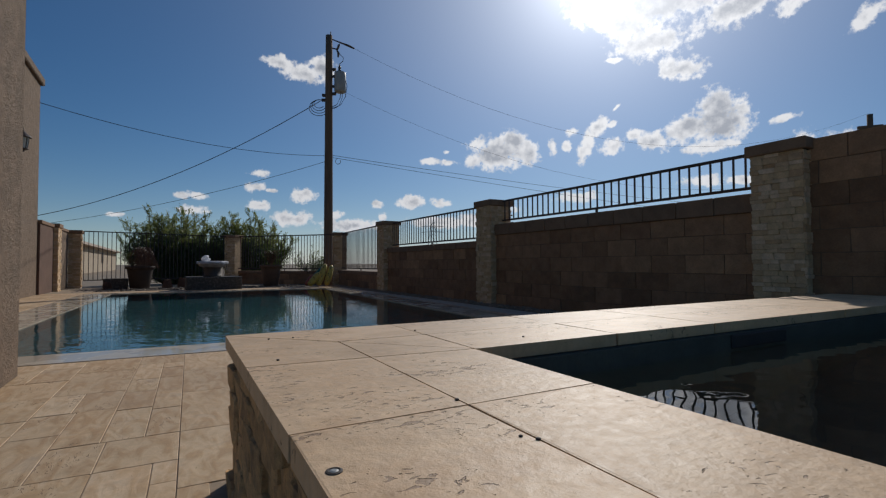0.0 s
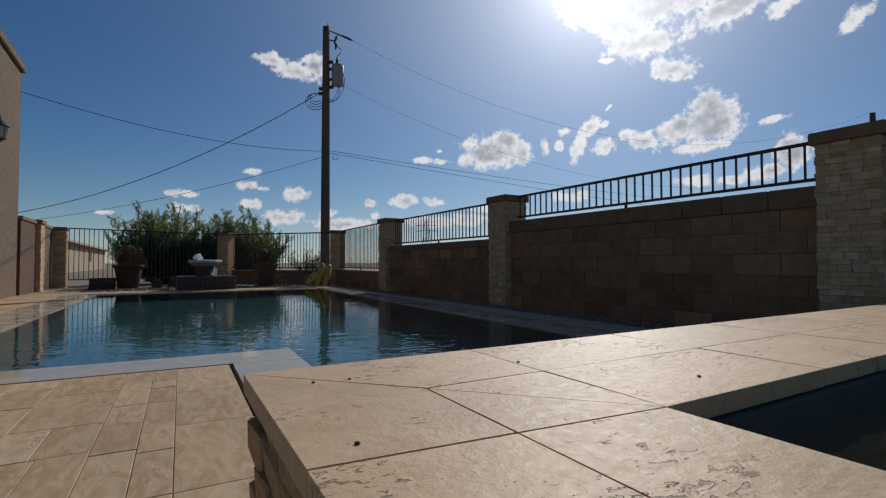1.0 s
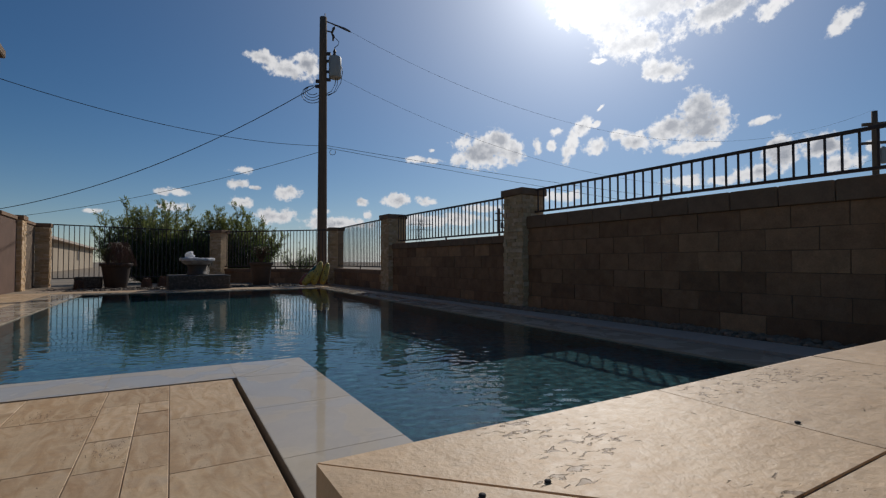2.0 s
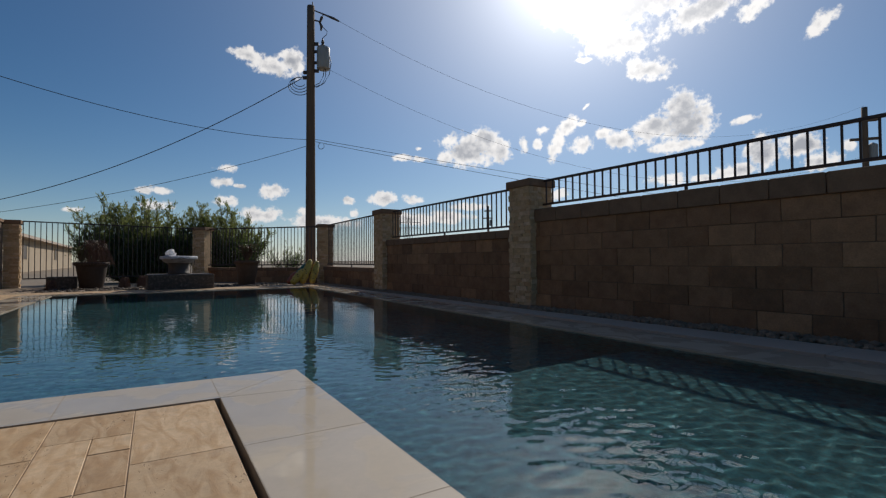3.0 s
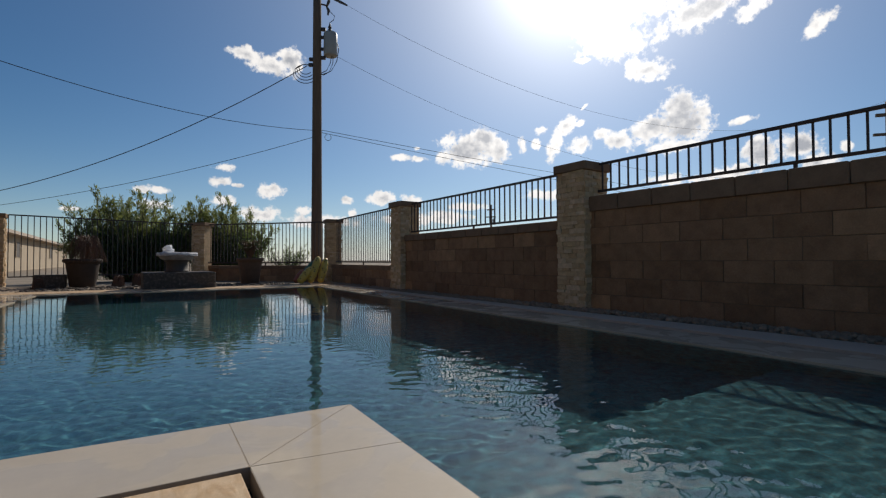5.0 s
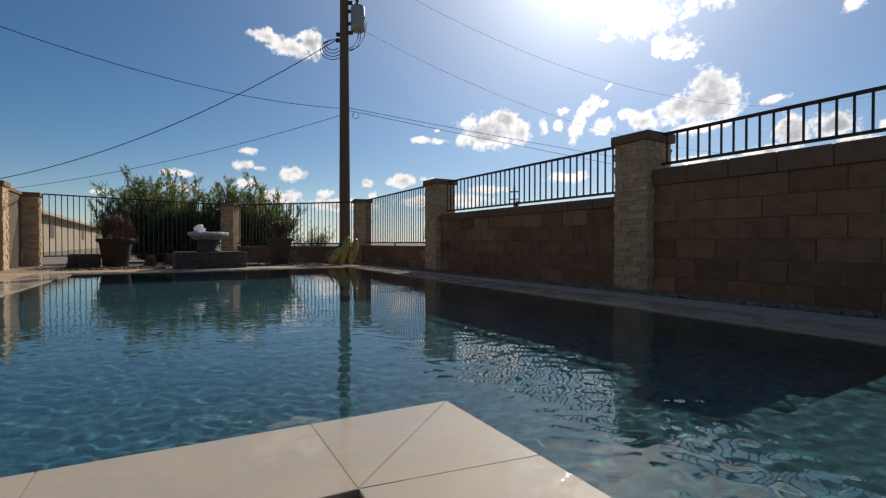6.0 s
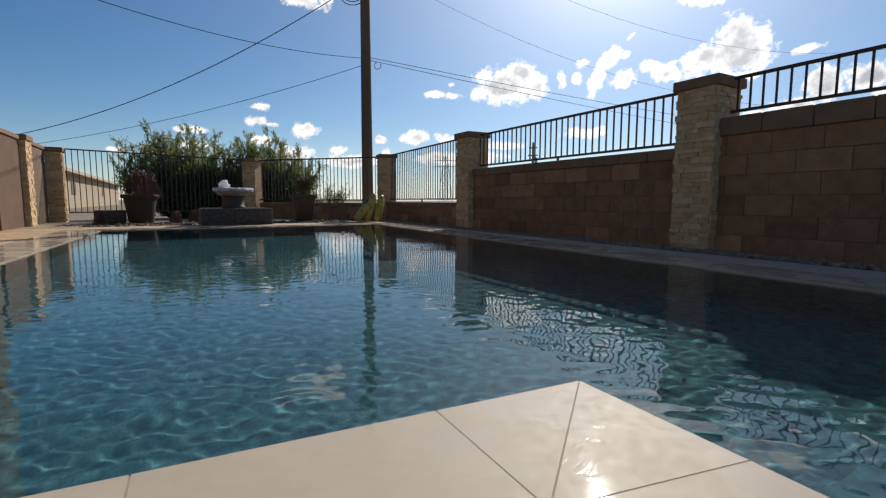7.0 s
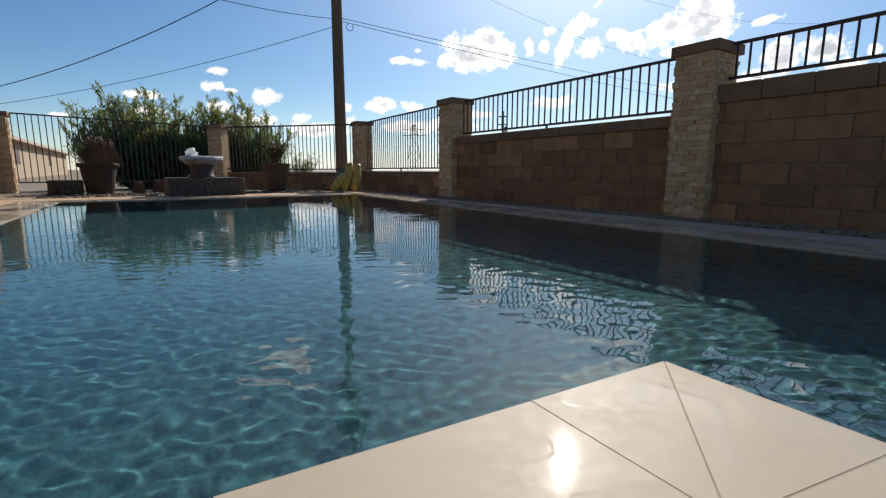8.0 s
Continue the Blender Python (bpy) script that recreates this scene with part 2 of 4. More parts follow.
def add_pits(m, size=22.0, amount=0.60, colour=(0.16, 0.11, 0.07), along=(1, 2.6, 1), veins=0.4, relief=0.35, swirl=0.5):
    """Travertine: open pits and short dark veins that run one way, sunk into the face."""
    nt = m.node_tree
    N, L = nt.nodes.new, nt.links.new
    b = nt.nodes["Principled BSDF"]
    geo, mp, info = N("ShaderNodeNewGeometry"), N("ShaderNodeMapping"), N("ShaderNodeObjectInfo")
    mp.inputs["Scale"].default_value = along
    L(geo.outputs["Position"], mp.inputs[0])
    sh = N("ShaderNodeVectorMath")
    sh.operation = "MULTIPLY_ADD"
    L(info.outputs["Random"], sh.inputs[0])
    sh.inputs[1].default_value = (41, 17, 5)
    L(mp.outputs[0], sh.inputs[2])
    vals = []
    for s, d, dist in ((size, 5, 0.8), (3.2, 3, 0.5), (8.0, 8, swirl)):
        n = N("ShaderNodeTexNoise")
        n.inputs["Scale"].default_value, n.inputs["Detail"].default_value, n.inputs["Distortion"].default_value = s, d, dist
        L(sh.outputs[0], n.inputs["Vector"])
        vals.append(n.outputs[0])
    area = N("ShaderNodeMapRange")
    L(vals[1], area.inputs[0])
    for i, x in enumerate((0.46, 0.66, 0.0, 0.17), 1):
        area.inputs[i].default_value = x
    total = N("ShaderNodeMath")
    L(vals[0], total.inputs[0])
    L(area.outputs[0], total.inputs[1])
    pit = N("ShaderNodeMapRange")
    L(total.outputs[0], pit.inputs[0])
    for i, x in enumerate((amount + 0.035, amount + 0.075, 0.0, 0.7), 1):
        pit.inputs[i].default_value = x
    band = N("ShaderNodeMapRange")
    L(vals[2], band.inputs[0])
    for i, x in enumerate((0.42, 0.62, 0.0, veins), 1):
        band.inputs[i].default_value = x
    old = b.inputs["Base Color"].links[0].from_socket
    veined = N("ShaderNodeMix")
    veined.data_type, veined.blend_type = "RGBA", "MULTIPLY"
    L(band.outputs[0], veined.inputs["Factor"])
    L(old, veined.inputs["A"])
    veined.inputs["B"].default_value = (0.78, 0.68, 0.56, 1)
    mix = N("ShaderNodeMix")
    mix.data_type = "RGBA"
    L(pit.outputs[0], mix.inputs["Factor"])
    L(veined.outputs["Result"], mix.inputs["A"])
    mix.inputs["B"].default_value = (*colour, 1)
    L(mix.outputs["Result"], b.inputs["Base Color"])
    bp = N("ShaderNodeBump")
    bp.invert = True
    bp.inputs["Strength"].default_value, bp.inputs["Distance"].default_value = 0.8, 0.004
    L(pit.outputs[0], bp.inputs["Height"])
    L(b.inputs["Normal"].links[0].from_socket, bp.inputs["Normal"])
    worn = N("ShaderNodeBump")
    worn.inputs["Strength"].default_value, worn.inputs["Distance"].default_value = relief, 0.006
    L(vals[2], worn.inputs["Height"])
    L(bp.outputs[0], worn.inputs["Normal"])
    L(worn.outputs[0], b.inputs["Normal"])
    return m


def leaf_material(name, base, through_light, share=0.4):
    """Thin leaf: part of the light passes through."""
    m = material(name, base, 0.5, 0.35, 1.5, 20, 0)
    nt = m.node_tree
    b = nt.nodes["Principled BSDF"]
    tr, mx = nt.nodes.new("ShaderNodeBsdfTranslucent"), nt.nodes.new("ShaderNodeMixShader")
    tr.inputs["Color"].default_value = (*through_light, 1)
    mx.inputs[0].default_value = share
    nt.links.new(b.outputs[0], mx.inputs[1])
    nt.links.new(tr.outputs[0], mx.inputs[2])
    nt.links.new(mx.outputs[0], nt.nodes["Material Output"].inputs[0])
    return m


def water_material(name, tint):
    m = bpy.data.materials.new(name)
    m.use_nodes = True
    b = m.node_tree.nodes["Principled BSDF"]
    b.inputs["Base Color"].default_value = (*tint, 1)
    b.inputs["Roughness"].default_value, b.inputs["IOR"].default_value, b.inputs["Transmission Weight"].default_value = 0.0, 1.333, 1.0
    return m


TRAV = ((0.49, 0.335, 0.195), (0.58, 0.425, 0.26), (0.53, 0.37, 0.215), (0.62, 0.465, 0.30))
M_PAVE = add_pits(material("travertine_paving", TRAV[0], 0.7, 0.12, 5, 45, 0.25, 60, dark=(0.43, 0.32, 0.21), patch=0.06, per_piece=0.06, tints=TRAV), 60, 0.72, (0.26, 0.17, 0.1), (1.9, 0.6, 1), 0.8, 0.4, 1.4)
M_SPA_TOP = add_pits(material("travertine_coping", (0.64, 0.445, 0.26), 0.54, 0.12, 3.5, 50, 0.6, 45, dark=(0.52, 0.345, 0.195), patch=0.05, per_piece=0.05, spec=0.32), 48, 0.69, (0.24, 0.15, 0.085), (1, 1.9, 1), 0.35, 0.4, 0.4)
M_VENEER = material("veneer_stone", (0.62, 0.37, 0.165), 0.9, 0.3, 10, 50, 1.0, 26, per_piece=0.15, dark=(0.24, 0.15, 0.08), patch=0.1, bump_dist=0.02)
M_WET = material("wet_tile", (0.48, 0.405, 0.305), 0.62, 0.05, 3, 30, 0.03, 14, coat=1.0, spec=0.2, per_piece=0.03)
M_RIM_GROUT = material("rim_grout", (0.34, 0.28, 0.21), 0.9)
M_STRIP = material("dry_tile", (0.58, 0.455, 0.35), 0.6, 0.07, 3, 40, 0.08, 30, per_piece=0.05)
M_GROUT = material("grout", (0.31, 0.235, 0.16), 0.9)
M_SPA_GROUT = material("coping_grout", (0.17, 0.12, 0.08), 0.9)
M_SLOT = material("slot_drain", (0.05, 0.04, 0.035), 0.8)
M_BLOCK = material("split_block", (0.23, 0.14, 0.09), 0.92, 0.2, 7, 70, 0.6, 50, per_piece=0.12, bump_dist=0.012,
                   tints=((0.245, 0.130, 0.066), (0.325, 0.175, 0.090), (0.275, 0.146, 0.077), (0.40, 0.222, 0.113)))
M_CAP = material("wall_cap", (0.24, 0.145, 0.085), 0.9, 0.15, 6, 60, 0.4, 50, per_piece=0.08)
M_MORTAR = material("mortar", (0.18, 0.115, 0.07), 0.95)
M_LEDGE = material("ledge_stone", (0.55, 0.43, 0.29), 0.85, 0.18, 14, 80, 0.5, 60, per_piece=0.1, bump_dist=0.008,
                   tints=((0.55, 0.345, 0.175), (0.62, 0.43, 0.25), (0.58, 0.39, 0.205), (0.66, 0.49, 0.32), (0.45, 0.27, 0.13)))
M_IRON = material("painted_iron", (0.05, 0.034, 0.03), 0.5, 0.1, 10, 80, 0.05)
M_STUCCO = material("stucco", (0.215, 0.152, 0.102), 0.95, 0.2, 9, 38, 1.0, 42, bump_dist=0.03)
M_STUCCO_BROWN = material("brown_stucco", (0.135, 0.078, 0.053), 0.95, 0.15, 3, 38, 0.6, 42, bump_dist=0.015)
M_STUCCO2 = material("neighbour_stucco", (0.36, 0.29, 0.21), 0.95, 0.08, 0.8, 12, 0.2, 10)
M_ROOF = material("neighbour_roof", (0.40, 0.33, 0.27), 0.9, 0.12, 0.8, 8, 0.3, 6)
M_PLASTER = material("pool_plaster", (0.040, 0.138, 0.156), 0.8, 0.5, 17, 60, 0.3, 60)
M_SPA_IN = material("spa_plaster", (0.085, 0.085, 0.066), 0.7, 0.2, 4, 50, 0.2)
M_SOIL = material("desert_ground", (0.24, 0.19, 0.135), 0.95, 0.2, 0.6, 12, 0.6, 8, bump_dist=0.03)
M_GRAVEL = material("bed_gravel", (0.10, 0.082, 0.066), 0.9, 0.2, 12, 60, 0.2)
M_PEBBLE = material("pebbles", (0.29, 0.20, 0.13), 0.8, 0.2, 12, 60, 0.2, per_piece=0.25)
M_WOOD = material("pole_wood", (0.15, 0.10, 0.065), 0.9, 0.2, 4, 30, 0.6, 30, stretch=(6, 6, 0.5), bump_dist=0.01)
M_TRAFO = material("transformer_paint", (0.32, 0.32, 0.30), 0.5, 0.08, 6, 40, 0.05)
M_WIRE = material("wire", (0.03, 0.03, 0.032), 0.6)
M_FTN = material("fountain_stone", (0.07, 0.06, 0.05), 0.7, 0.3, 18, 70, 0.6, 40, dark=(0.14, 0.12, 0.1), patch=0.1, bump_dist=0.01)
M_BOWL = material("bowl", (0.07, 0.055, 0.045), 0.6, 0.15, 10, 50, 0.2)
M_PLASTIC = leaf_material("plastic_wrap", (0.72, 0.73, 0.75), (0.85, 0.86, 0.88), 0.65)
M_WRAP = material("wrapped_bowl", (0.26, 0.25, 0.25), 0.35, 0.3, 14, 50, 0.5, 18, bump_dist=0.01)
M_POT = material("clay_pot", (0.045, 0.03, 0.023), 0.8, 0.15, 8, 50, 0.2)
M_POT_BROWN = material("brown_clay_pot", (0.13, 0.075, 0.045), 0.8, 0.15, 8, 50, 0.2)
M_DRY = leaf_material("dry_grass", (0.22, 0.125, 0.08), (0.16, 0.08, 0.05), 0.3)
# One leaf in two tones; on shrubs the brighter paints sunlight on the tops.
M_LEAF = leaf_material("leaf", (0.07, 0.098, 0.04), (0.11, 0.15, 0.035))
M_LEAF2 = leaf_material("lit_tone_leaf", (0.115, 0.14, 0.055), (0.31, 0.35, 0.105), 0.45)
M_BARK = material("bark", (0.10, 0.075, 0.05), 0.9, 0.2, 8, 50, 0.4)
M_FLOAT = material("yellow_vinyl", (0.58, 0.40, 0.07), 0.45, 0.12, 9, 40, 0.15, 20)
M_FLOAT_RED = material("red_vinyl", (0.35, 0.10, 0.05), 0.45, 0.1)
M_FLOAT_GREEN = material("green_vinyl", (0.06, 0.16, 0.09), 0.45, 0.1)
M_WATER = water_material("pool_water", (0.80, 0.95, 0.98))
M_SPA_WATER = water_material("spa_water", (0.80, 0.95, 0.98))


# ---- mesh helpers ----
def mesh_of(bm, name, mat, smooth=False):
    me = bpy.data.meshes.new(name)
    bm.normal_update()
    bm.to_mesh(me)
    bm.free()
    me.materials.append(mat)
    if smooth:
        for p in me.polygons:
            p.use_smooth = True
    return me


def part(name, bm, mat, parent=None, label="", smooth=False):
    ob = new(name, mesh_of(bm, name, mat, smooth) if isinstance(bm, bmesh.types.BMesh) else bm)
    ob.parent = parent
    if parent is not None:
        ob.matrix_parent_inverse = parent.matrix_world.inverted()
    return tagged(ob, label)


def thing(name, at=(0, 0, 0), label="", category="", group="", kind=""):
    ob = new(name)
    ob.matrix_world = Matrix.Translation(at)
    ob.matrix_basis = Matrix.Translation(at)
    bpy.context.view_layer.update()
    return tagged(ob, label, category, group, kind)


def box(bm, x0, x1, y0, y1, z0, z1, bevel=0.0, m=None):
    made = bmesh.ops.create_cube(bm, size=1)["verts"]
    for v in made:
        v.co = Vector(((x0 + x1) / 2 + v.co.x * (x1 - x0), (y0 + y1) / 2 + v.co.y * (y1 - y0), (z0 + z1) / 2 + v.co.z * (z1 - z0)))
        if m is not None:
            v.co = m @ v.co
    if bevel:
        edges = list({e for v in made for e in v.link_edges})
        bmesh.ops.bevel(bm, geom=edges, offset=bevel, segments=1, affect="EDGES")
    return bm


def boxed(*a, **k):
    return box(bmesh.new(), *a, **k)


def tube(bm, pts, radii, sides=8, cap=True):
    """A tapered tube along points."""
    rings, pts = [], [Vector(p) for p in pts]
    for i, p in enumerate(pts):
        d = (pts[min(i + 1, len(pts) - 1)] - pts[max(i - 1, 0)]).normalized()
        a = d.orthogonal().normalized() if abs(d.z) > 0.9 else d.cross(Vector((0, 0, 1))).normalized()
        b = d.cross(a)
        r = radii[i] if isinstance(radii, (list, tuple)) else radii
        rings.append([bm.verts.new(p + (a * math.cos(t) + b * math.sin(t)) * r) for t in [2 * math.pi * k / sides for k in range(sides)]])
    for u, w in zip(rings, rings[1:]):
        for k in range(sides):
            bm.faces.new((u[k], u[(k + 1) % sides], w[(k + 1) % sides], w[k]))
    if cap and sides > 2:
        bm.faces.new(rings[0][::-1])
        bm.faces.new(rings[-1])
    return bm


def lathe(bm, profile, sides=32, at=(0, 0, 0)):
    at, rings = Vector(at), []
    for r, z in profile:
        rings.append([bm.verts.new(at + Vector((r * math.cos(2 * math.pi * k / sides), r * math.sin(2 * math.pi * k / sides), z))) for k in range(sides)])
    for u, w in zip(rings, rings[1:]):
        for k in range(sides):
            bm.faces.new((u[k], u[(k + 1) % sides], w[(k + 1) % sides], w[k]))
    bm.faces.new(rings[0][::-1])
    bm.faces.new(rings[-1])
    return bm


def rough_block(seed, dents=0.03, chamfer=0.03):
    """A unit block with softened, uneven edges; scaled for every piece."""
    rnd, bm = random.Random(seed), bmesh.new()
    box(bm, -0.5, 0.5, -0.5, 0.5, -0.5, 0.5, chamfer)
    for v in bm.verts:
        v.co += Vector([rnd.uniform(-dents, dents) for _ in range(3)])
    return bm


def piece(name, me, parent, loc, size, rz=0.0):
    ob = new(name, me)
    ob.parent = parent
    ob.matrix_parent_inverse = parent.matrix_world.inverted()
    ob.matrix_basis = Matrix.LocRotScale(loc, Euler((0, 0, rz)), size)
    return ob


# ---- the large structure ----
WATER = -0.012
POOL_TURN = radians(-2.2)                            # the pool stands a little askew to the wall
PX0, PX1, PY0, PY1 = -0.90, 3.9, 0.0, 11.5          # water
CX, CY = 1.432, 2.86                                  # inner corner of the coping


def askew(angle, x, y):
    return Matrix.Translation((x, y, 0)) @ Matrix.Rotation(angle, 4, "Z") @ Matrix.Translation((-x, -y, 0))


ASKEW = askew(POOL_TURN, CX, CY)
SPA_ASKEW = askew(radians(-1.3), 0.675, 0.03)


def plane_ring(bm, outer, inner, z):
    (a, b, c, d), (e, f, g, h) = outer, inner
    o = [bm.verts.new((x, y, z)) for x, y in ((a, c), (b, c), (b, d), (a, d))]
    i = [bm.verts.new((x, y, z)) for x, y in ((e, g), (f, g), (f, h), (e, h))]
    for k in range(4):
        bm.faces.new((o[k], o[(k + 1) % 4], i[(k + 1) % 4], i[k]))
    return bm


tagged(part("ground", plane_ring(bmesh.new(), (-2500, 2500, -2500, 2500), (PX0 - 0.2, PX1 + 0.25, -3.7, PY1 + 0.2), -0.075), M_SOIL),
       "dry sandy desert ground reaching the horizon", "ground", kind="structure")


def pool_shell():
    bm = bmesh.new()
    def quad(*p):
        bm.faces.new([bm.verts.new(q) for q in p])
    deep, top = -1.15, -0.03
    # sides
    quad((PX0, CY, top), (PX0, PY1, top), (PX0, PY1, deep), (PX0, CY, deep))
    quad((PX0, PY1, top), (PX1, PY1, top), (PX1, PY1, deep), (PX0, PY1, deep))
    quad((PX1, PY1, top), (PX1, PY0, top), (PX1, PY0, deep), (PX1, PY1, deep))
    quad((PX1, PY0, top), (CX, PY0, top), (CX, PY0, deep), (PX1, PY0, deep))
    quad((CX, PY0, top), (CX, CY, top), (CX, CY, deep), (CX, PY0, deep))
    quad((CX, CY, top), (PX0, CY, top), (PX0, CY, deep), (CX, CY, deep))
    # bottom: shallow shelf with an upright face, floor, deep end
    shelf, edge = -0.30, 2.39
    rows = [(PY0, CX, shelf), (edge, CX, shelf), (edge, CX, -0.62), (CY, CX, -0.70), (CY, PX0, -0.70), (3.5, PX0, -0.80), (5.0, PX0, -0.94), (7.5, PX0, deep), (PY1, PX0, deep)]
    quad((CX, edge, shelf), (PX1, edge, shelf), (PX1, edge, -0.62), (CX, edge, -0.62))
    for (ya, xa, za), (yb, xb, zb) in zip(rows, rows[1:]):
        if yb > ya:
            quad((xa, ya, za), (PX1, ya, za), (PX1, yb, zb), (xa, yb, zb))
    return bm


basin = tagged(part("pool_basin", pool_shell(), M_PLASTER), "blue pebble plaster swimming pool basin sunk in the deck", "pool", kind="structure")


def rippled(name, x0, x1, y0, y1, z, step, mat, amp, seed, skip=None):
    """A water sheet of small crossing wavelets; each band: wavelength, steepness, count, spread of headings."""
    rng = np.random.default_rng(seed)
    nx, ny = round((x1 - x0) / step), round((y1 - y0) / step)
    gx, gy = np.meshgrid(np.linspace(x0, x1, nx + 1), np.linspace(y0, y1, ny + 1))
    h = np.zeros_like(gx)
    for length, steep, n, wide in ((1.1, 0.003, 6, 0.8), (0.4, 0.004, 9, 0.8), (0.2, 0.005, 16, 0.7), (0.105, 0.011, 34, 0.7), (0.072, 0.0135, 34, 1.0)):
        for _ in range(n):
            lam, ang, ph = length * rng.uniform(0.75, 1.3), rng.normal(1.35, wide), rng.uniform(0, 6.283)
            k = 2 * math.pi / lam
            bend = np.sin(gx * rng.uniform(0.5, 1.5) + rng.uniform(0, 6)) + np.sin(gy * rng.uniform(0.5, 1.5) + rng.uniform(0, 6))
            patchy = 0.75 + 0.5 * np.sin(gx * rng.uniform(-1.3, 1.3) + gy * rng.uniform(0.4, 1.3) + rng.uniform(0, 6))
            h += patchy * steep * 1.41 / k / math.sqrt(n) * np.sin(k * (gx * math.cos(ang) + gy * math.sin(ang)) + ph + bend * 1.2)
    h *= np.clip(1.15 - 0.10 * (gy - 2.0), 0.3, 1.25)    # livelier beside the overflow
    if skip:                                              # choppy over the shallow shelf
        h *= 1 + 0.8 / (1 + np.exp((1.6 - gx) / 0.15)) / (1 + np.exp((gy - 3.0) / 0.3))
    v = np.stack([gx, gy, z + h * amp], -1).reshape(-1, 3)
    i = (np.arange(ny)[:, None] * (nx + 1) + np.arange(nx)[None]).reshape(-1)
    if skip:
        cx, cy = (gx[:-1, :-1] + gx[1:, 1:]) / 2, (gy[:-1, :-1] + gy[1:, 1:]) / 2
        i = i[~((cx < skip[0]) & (cy < skip[1])).reshape(-1)]
    f = np.stack([i, i + 1, i + nx + 2, i + nx + 1], -1)
    me = bpy.data.meshes.new(name)
    me.from_pydata(v.tolist(), [], f.tolist())
    me.materials.append(mat)
    for q in me.polygons:
        q.use_smooth = True
    return part(name, me, None)


water = tagged(rippled("pool_water", PX0, PX1, PY0, PY1, WATER, 0.0145, M_WATER, 1.0, 4, (CX, CY)), "clear rippled pool water level with the rim", "water", kind="structure")
water.cycles.is_caustics_caster = True                # sunlight is bent by the wavelets into bright lines on the floor
basin.cycles.is_caustics_receiver = True
sun.data.cycles.is_caustics_light = True

# deck bases under the paving, with a slot drain round the wet rim
W, WN, WW = 0.447, 0.418, 0.56                       # rim width beside the shelf, along the near edge and on the west side
NEAR = 0.028                                         # the near edge runs a little askew to the rest
deck = thing("deck", (0, 0, 0), "travertine paved pool deck with dark joints", "paving", kind="structure")
SL = 0.026                                           # slot width


def drift(x, y):
    """Places on the deck, shifted along with the near edge."""
    return (x, y + NEAR * (CX - x) * min(1.0, max(0.0, (y - 0.5) / (CY - WN - SL - 0.5))))


def slab(name, pts, top, depth, mat, parent, inset=0.0, bevel=0.0, label=""):
    """A flat piece over a convex outline, its joints and softened top edge cut inwards."""
    bm, pts = bmesh.new(), [Vector(p) for p in pts]
    n = len(pts)

    def shrunk(by):
        ring = []
        for k in range(n):
            a, b, c = pts[k - 1], pts[k], pts[(k + 1) % n]
            u, v = (b - a).normalized(), (c - b).normalized()
            nu, nv = Vector((-u.y, u.x)), Vector((-v.y, v.x))
            ring.append(b + (nu + nv) * by / (1 + nu.dot(nv)))
        return ring
    if sum(pts[k - 1].x * pts[k].y - pts[k].x * pts[k - 1].y for k in range(n)) < 0:
        pts.reverse()
    rings = [[bm.verts.new((q.x, q.y, top - depth)) for q in shrunk(inset)], [bm.verts.new((q.x, q.y, top - bevel)) for q in shrunk(inset)]]
    if bevel:
        rings.append([bm.verts.new((q.x, q.y, top)) for q in shrunk(inset + bevel)])
    for lo, hi in zip(rings, rings[1:]):
        for k in range(n):
            bm.faces.new((lo[k], lo[(k + 1) % n], hi[(k + 1) % n], hi[k]))
    bm.faces.new(rings[-1])
    return part(name, bm, mat, parent, label)


YN = CY - WN                                          # outer line of the near rim
near_rim = lambda x, y: (x, y + NEAR * (CX - x))
slab("deck_bed", [(-3.0, -4.2), (CX - W - SL, -4.2), drift(CX - W - SL, YN - SL), drift(-3.0, YN - SL)], -0.003, 0.087, M_GROUT, deck, label="sandy grout bed")
for x0, x1, y0, y1 in [(-3.0, PX0 - WW - SL, CY, 15.5), (PX0 - WW - SL, PX1 + W, PY1 + W + SL, 12.75)]:
    part("deck_bed", boxed(x0, x1, y0, y1, -0.09, -0.005), M_GROUT, deck, "sandy grout bed")
slots = [(CX - W - SL, CX - W, 0, YN - SL), (PX0 - WW - SL, PX0 - WW, CY + 0.2, PY1 + W),
         (PX0 - WW - SL, PX1 + W + SL, PY1 + W, PY1 + W + SL), (PX1 + W, PX1 + W + SL, 0, PY1 + W)]
for x0, x1, y0, y1 in slots:
    part("slot_drain", boxed(x0, x1, y0, y1, -0.12, -0.06), M_SLOT, deck, "narrow dark slot drain")
slab("slot_drain", [near_rim(PX0 - WW, YN - SL), near_rim(CX - W, YN - SL), near_rim(CX - W, YN), near_rim(PX0 - WW, YN)], -0.06, 0.06, M_SLOT, deck, label="narrow dark slot drain")

# wet rim tiles
rim = thing("pool_rim", (0, 0, 0), "wet pale stone overflow rim round the pool", "pool rim", kind="structure")
TILE = mesh_of(boxed(-0.5, 0.5, -0.5, 0.5, -0.5, 0.5), "rim_tile", M_WET)


def rim_tile(x0, x1, y0, y1, z=0.0):
    g = 0.0024
    piece("rim_tile", TILE, rim, ((x0 + x1) / 2, (y0 + y1) / 2, z - 0.03), (abs(x1 - x0) - 2 * g, abs(y1 - y0) - 2 * g, 0.06))


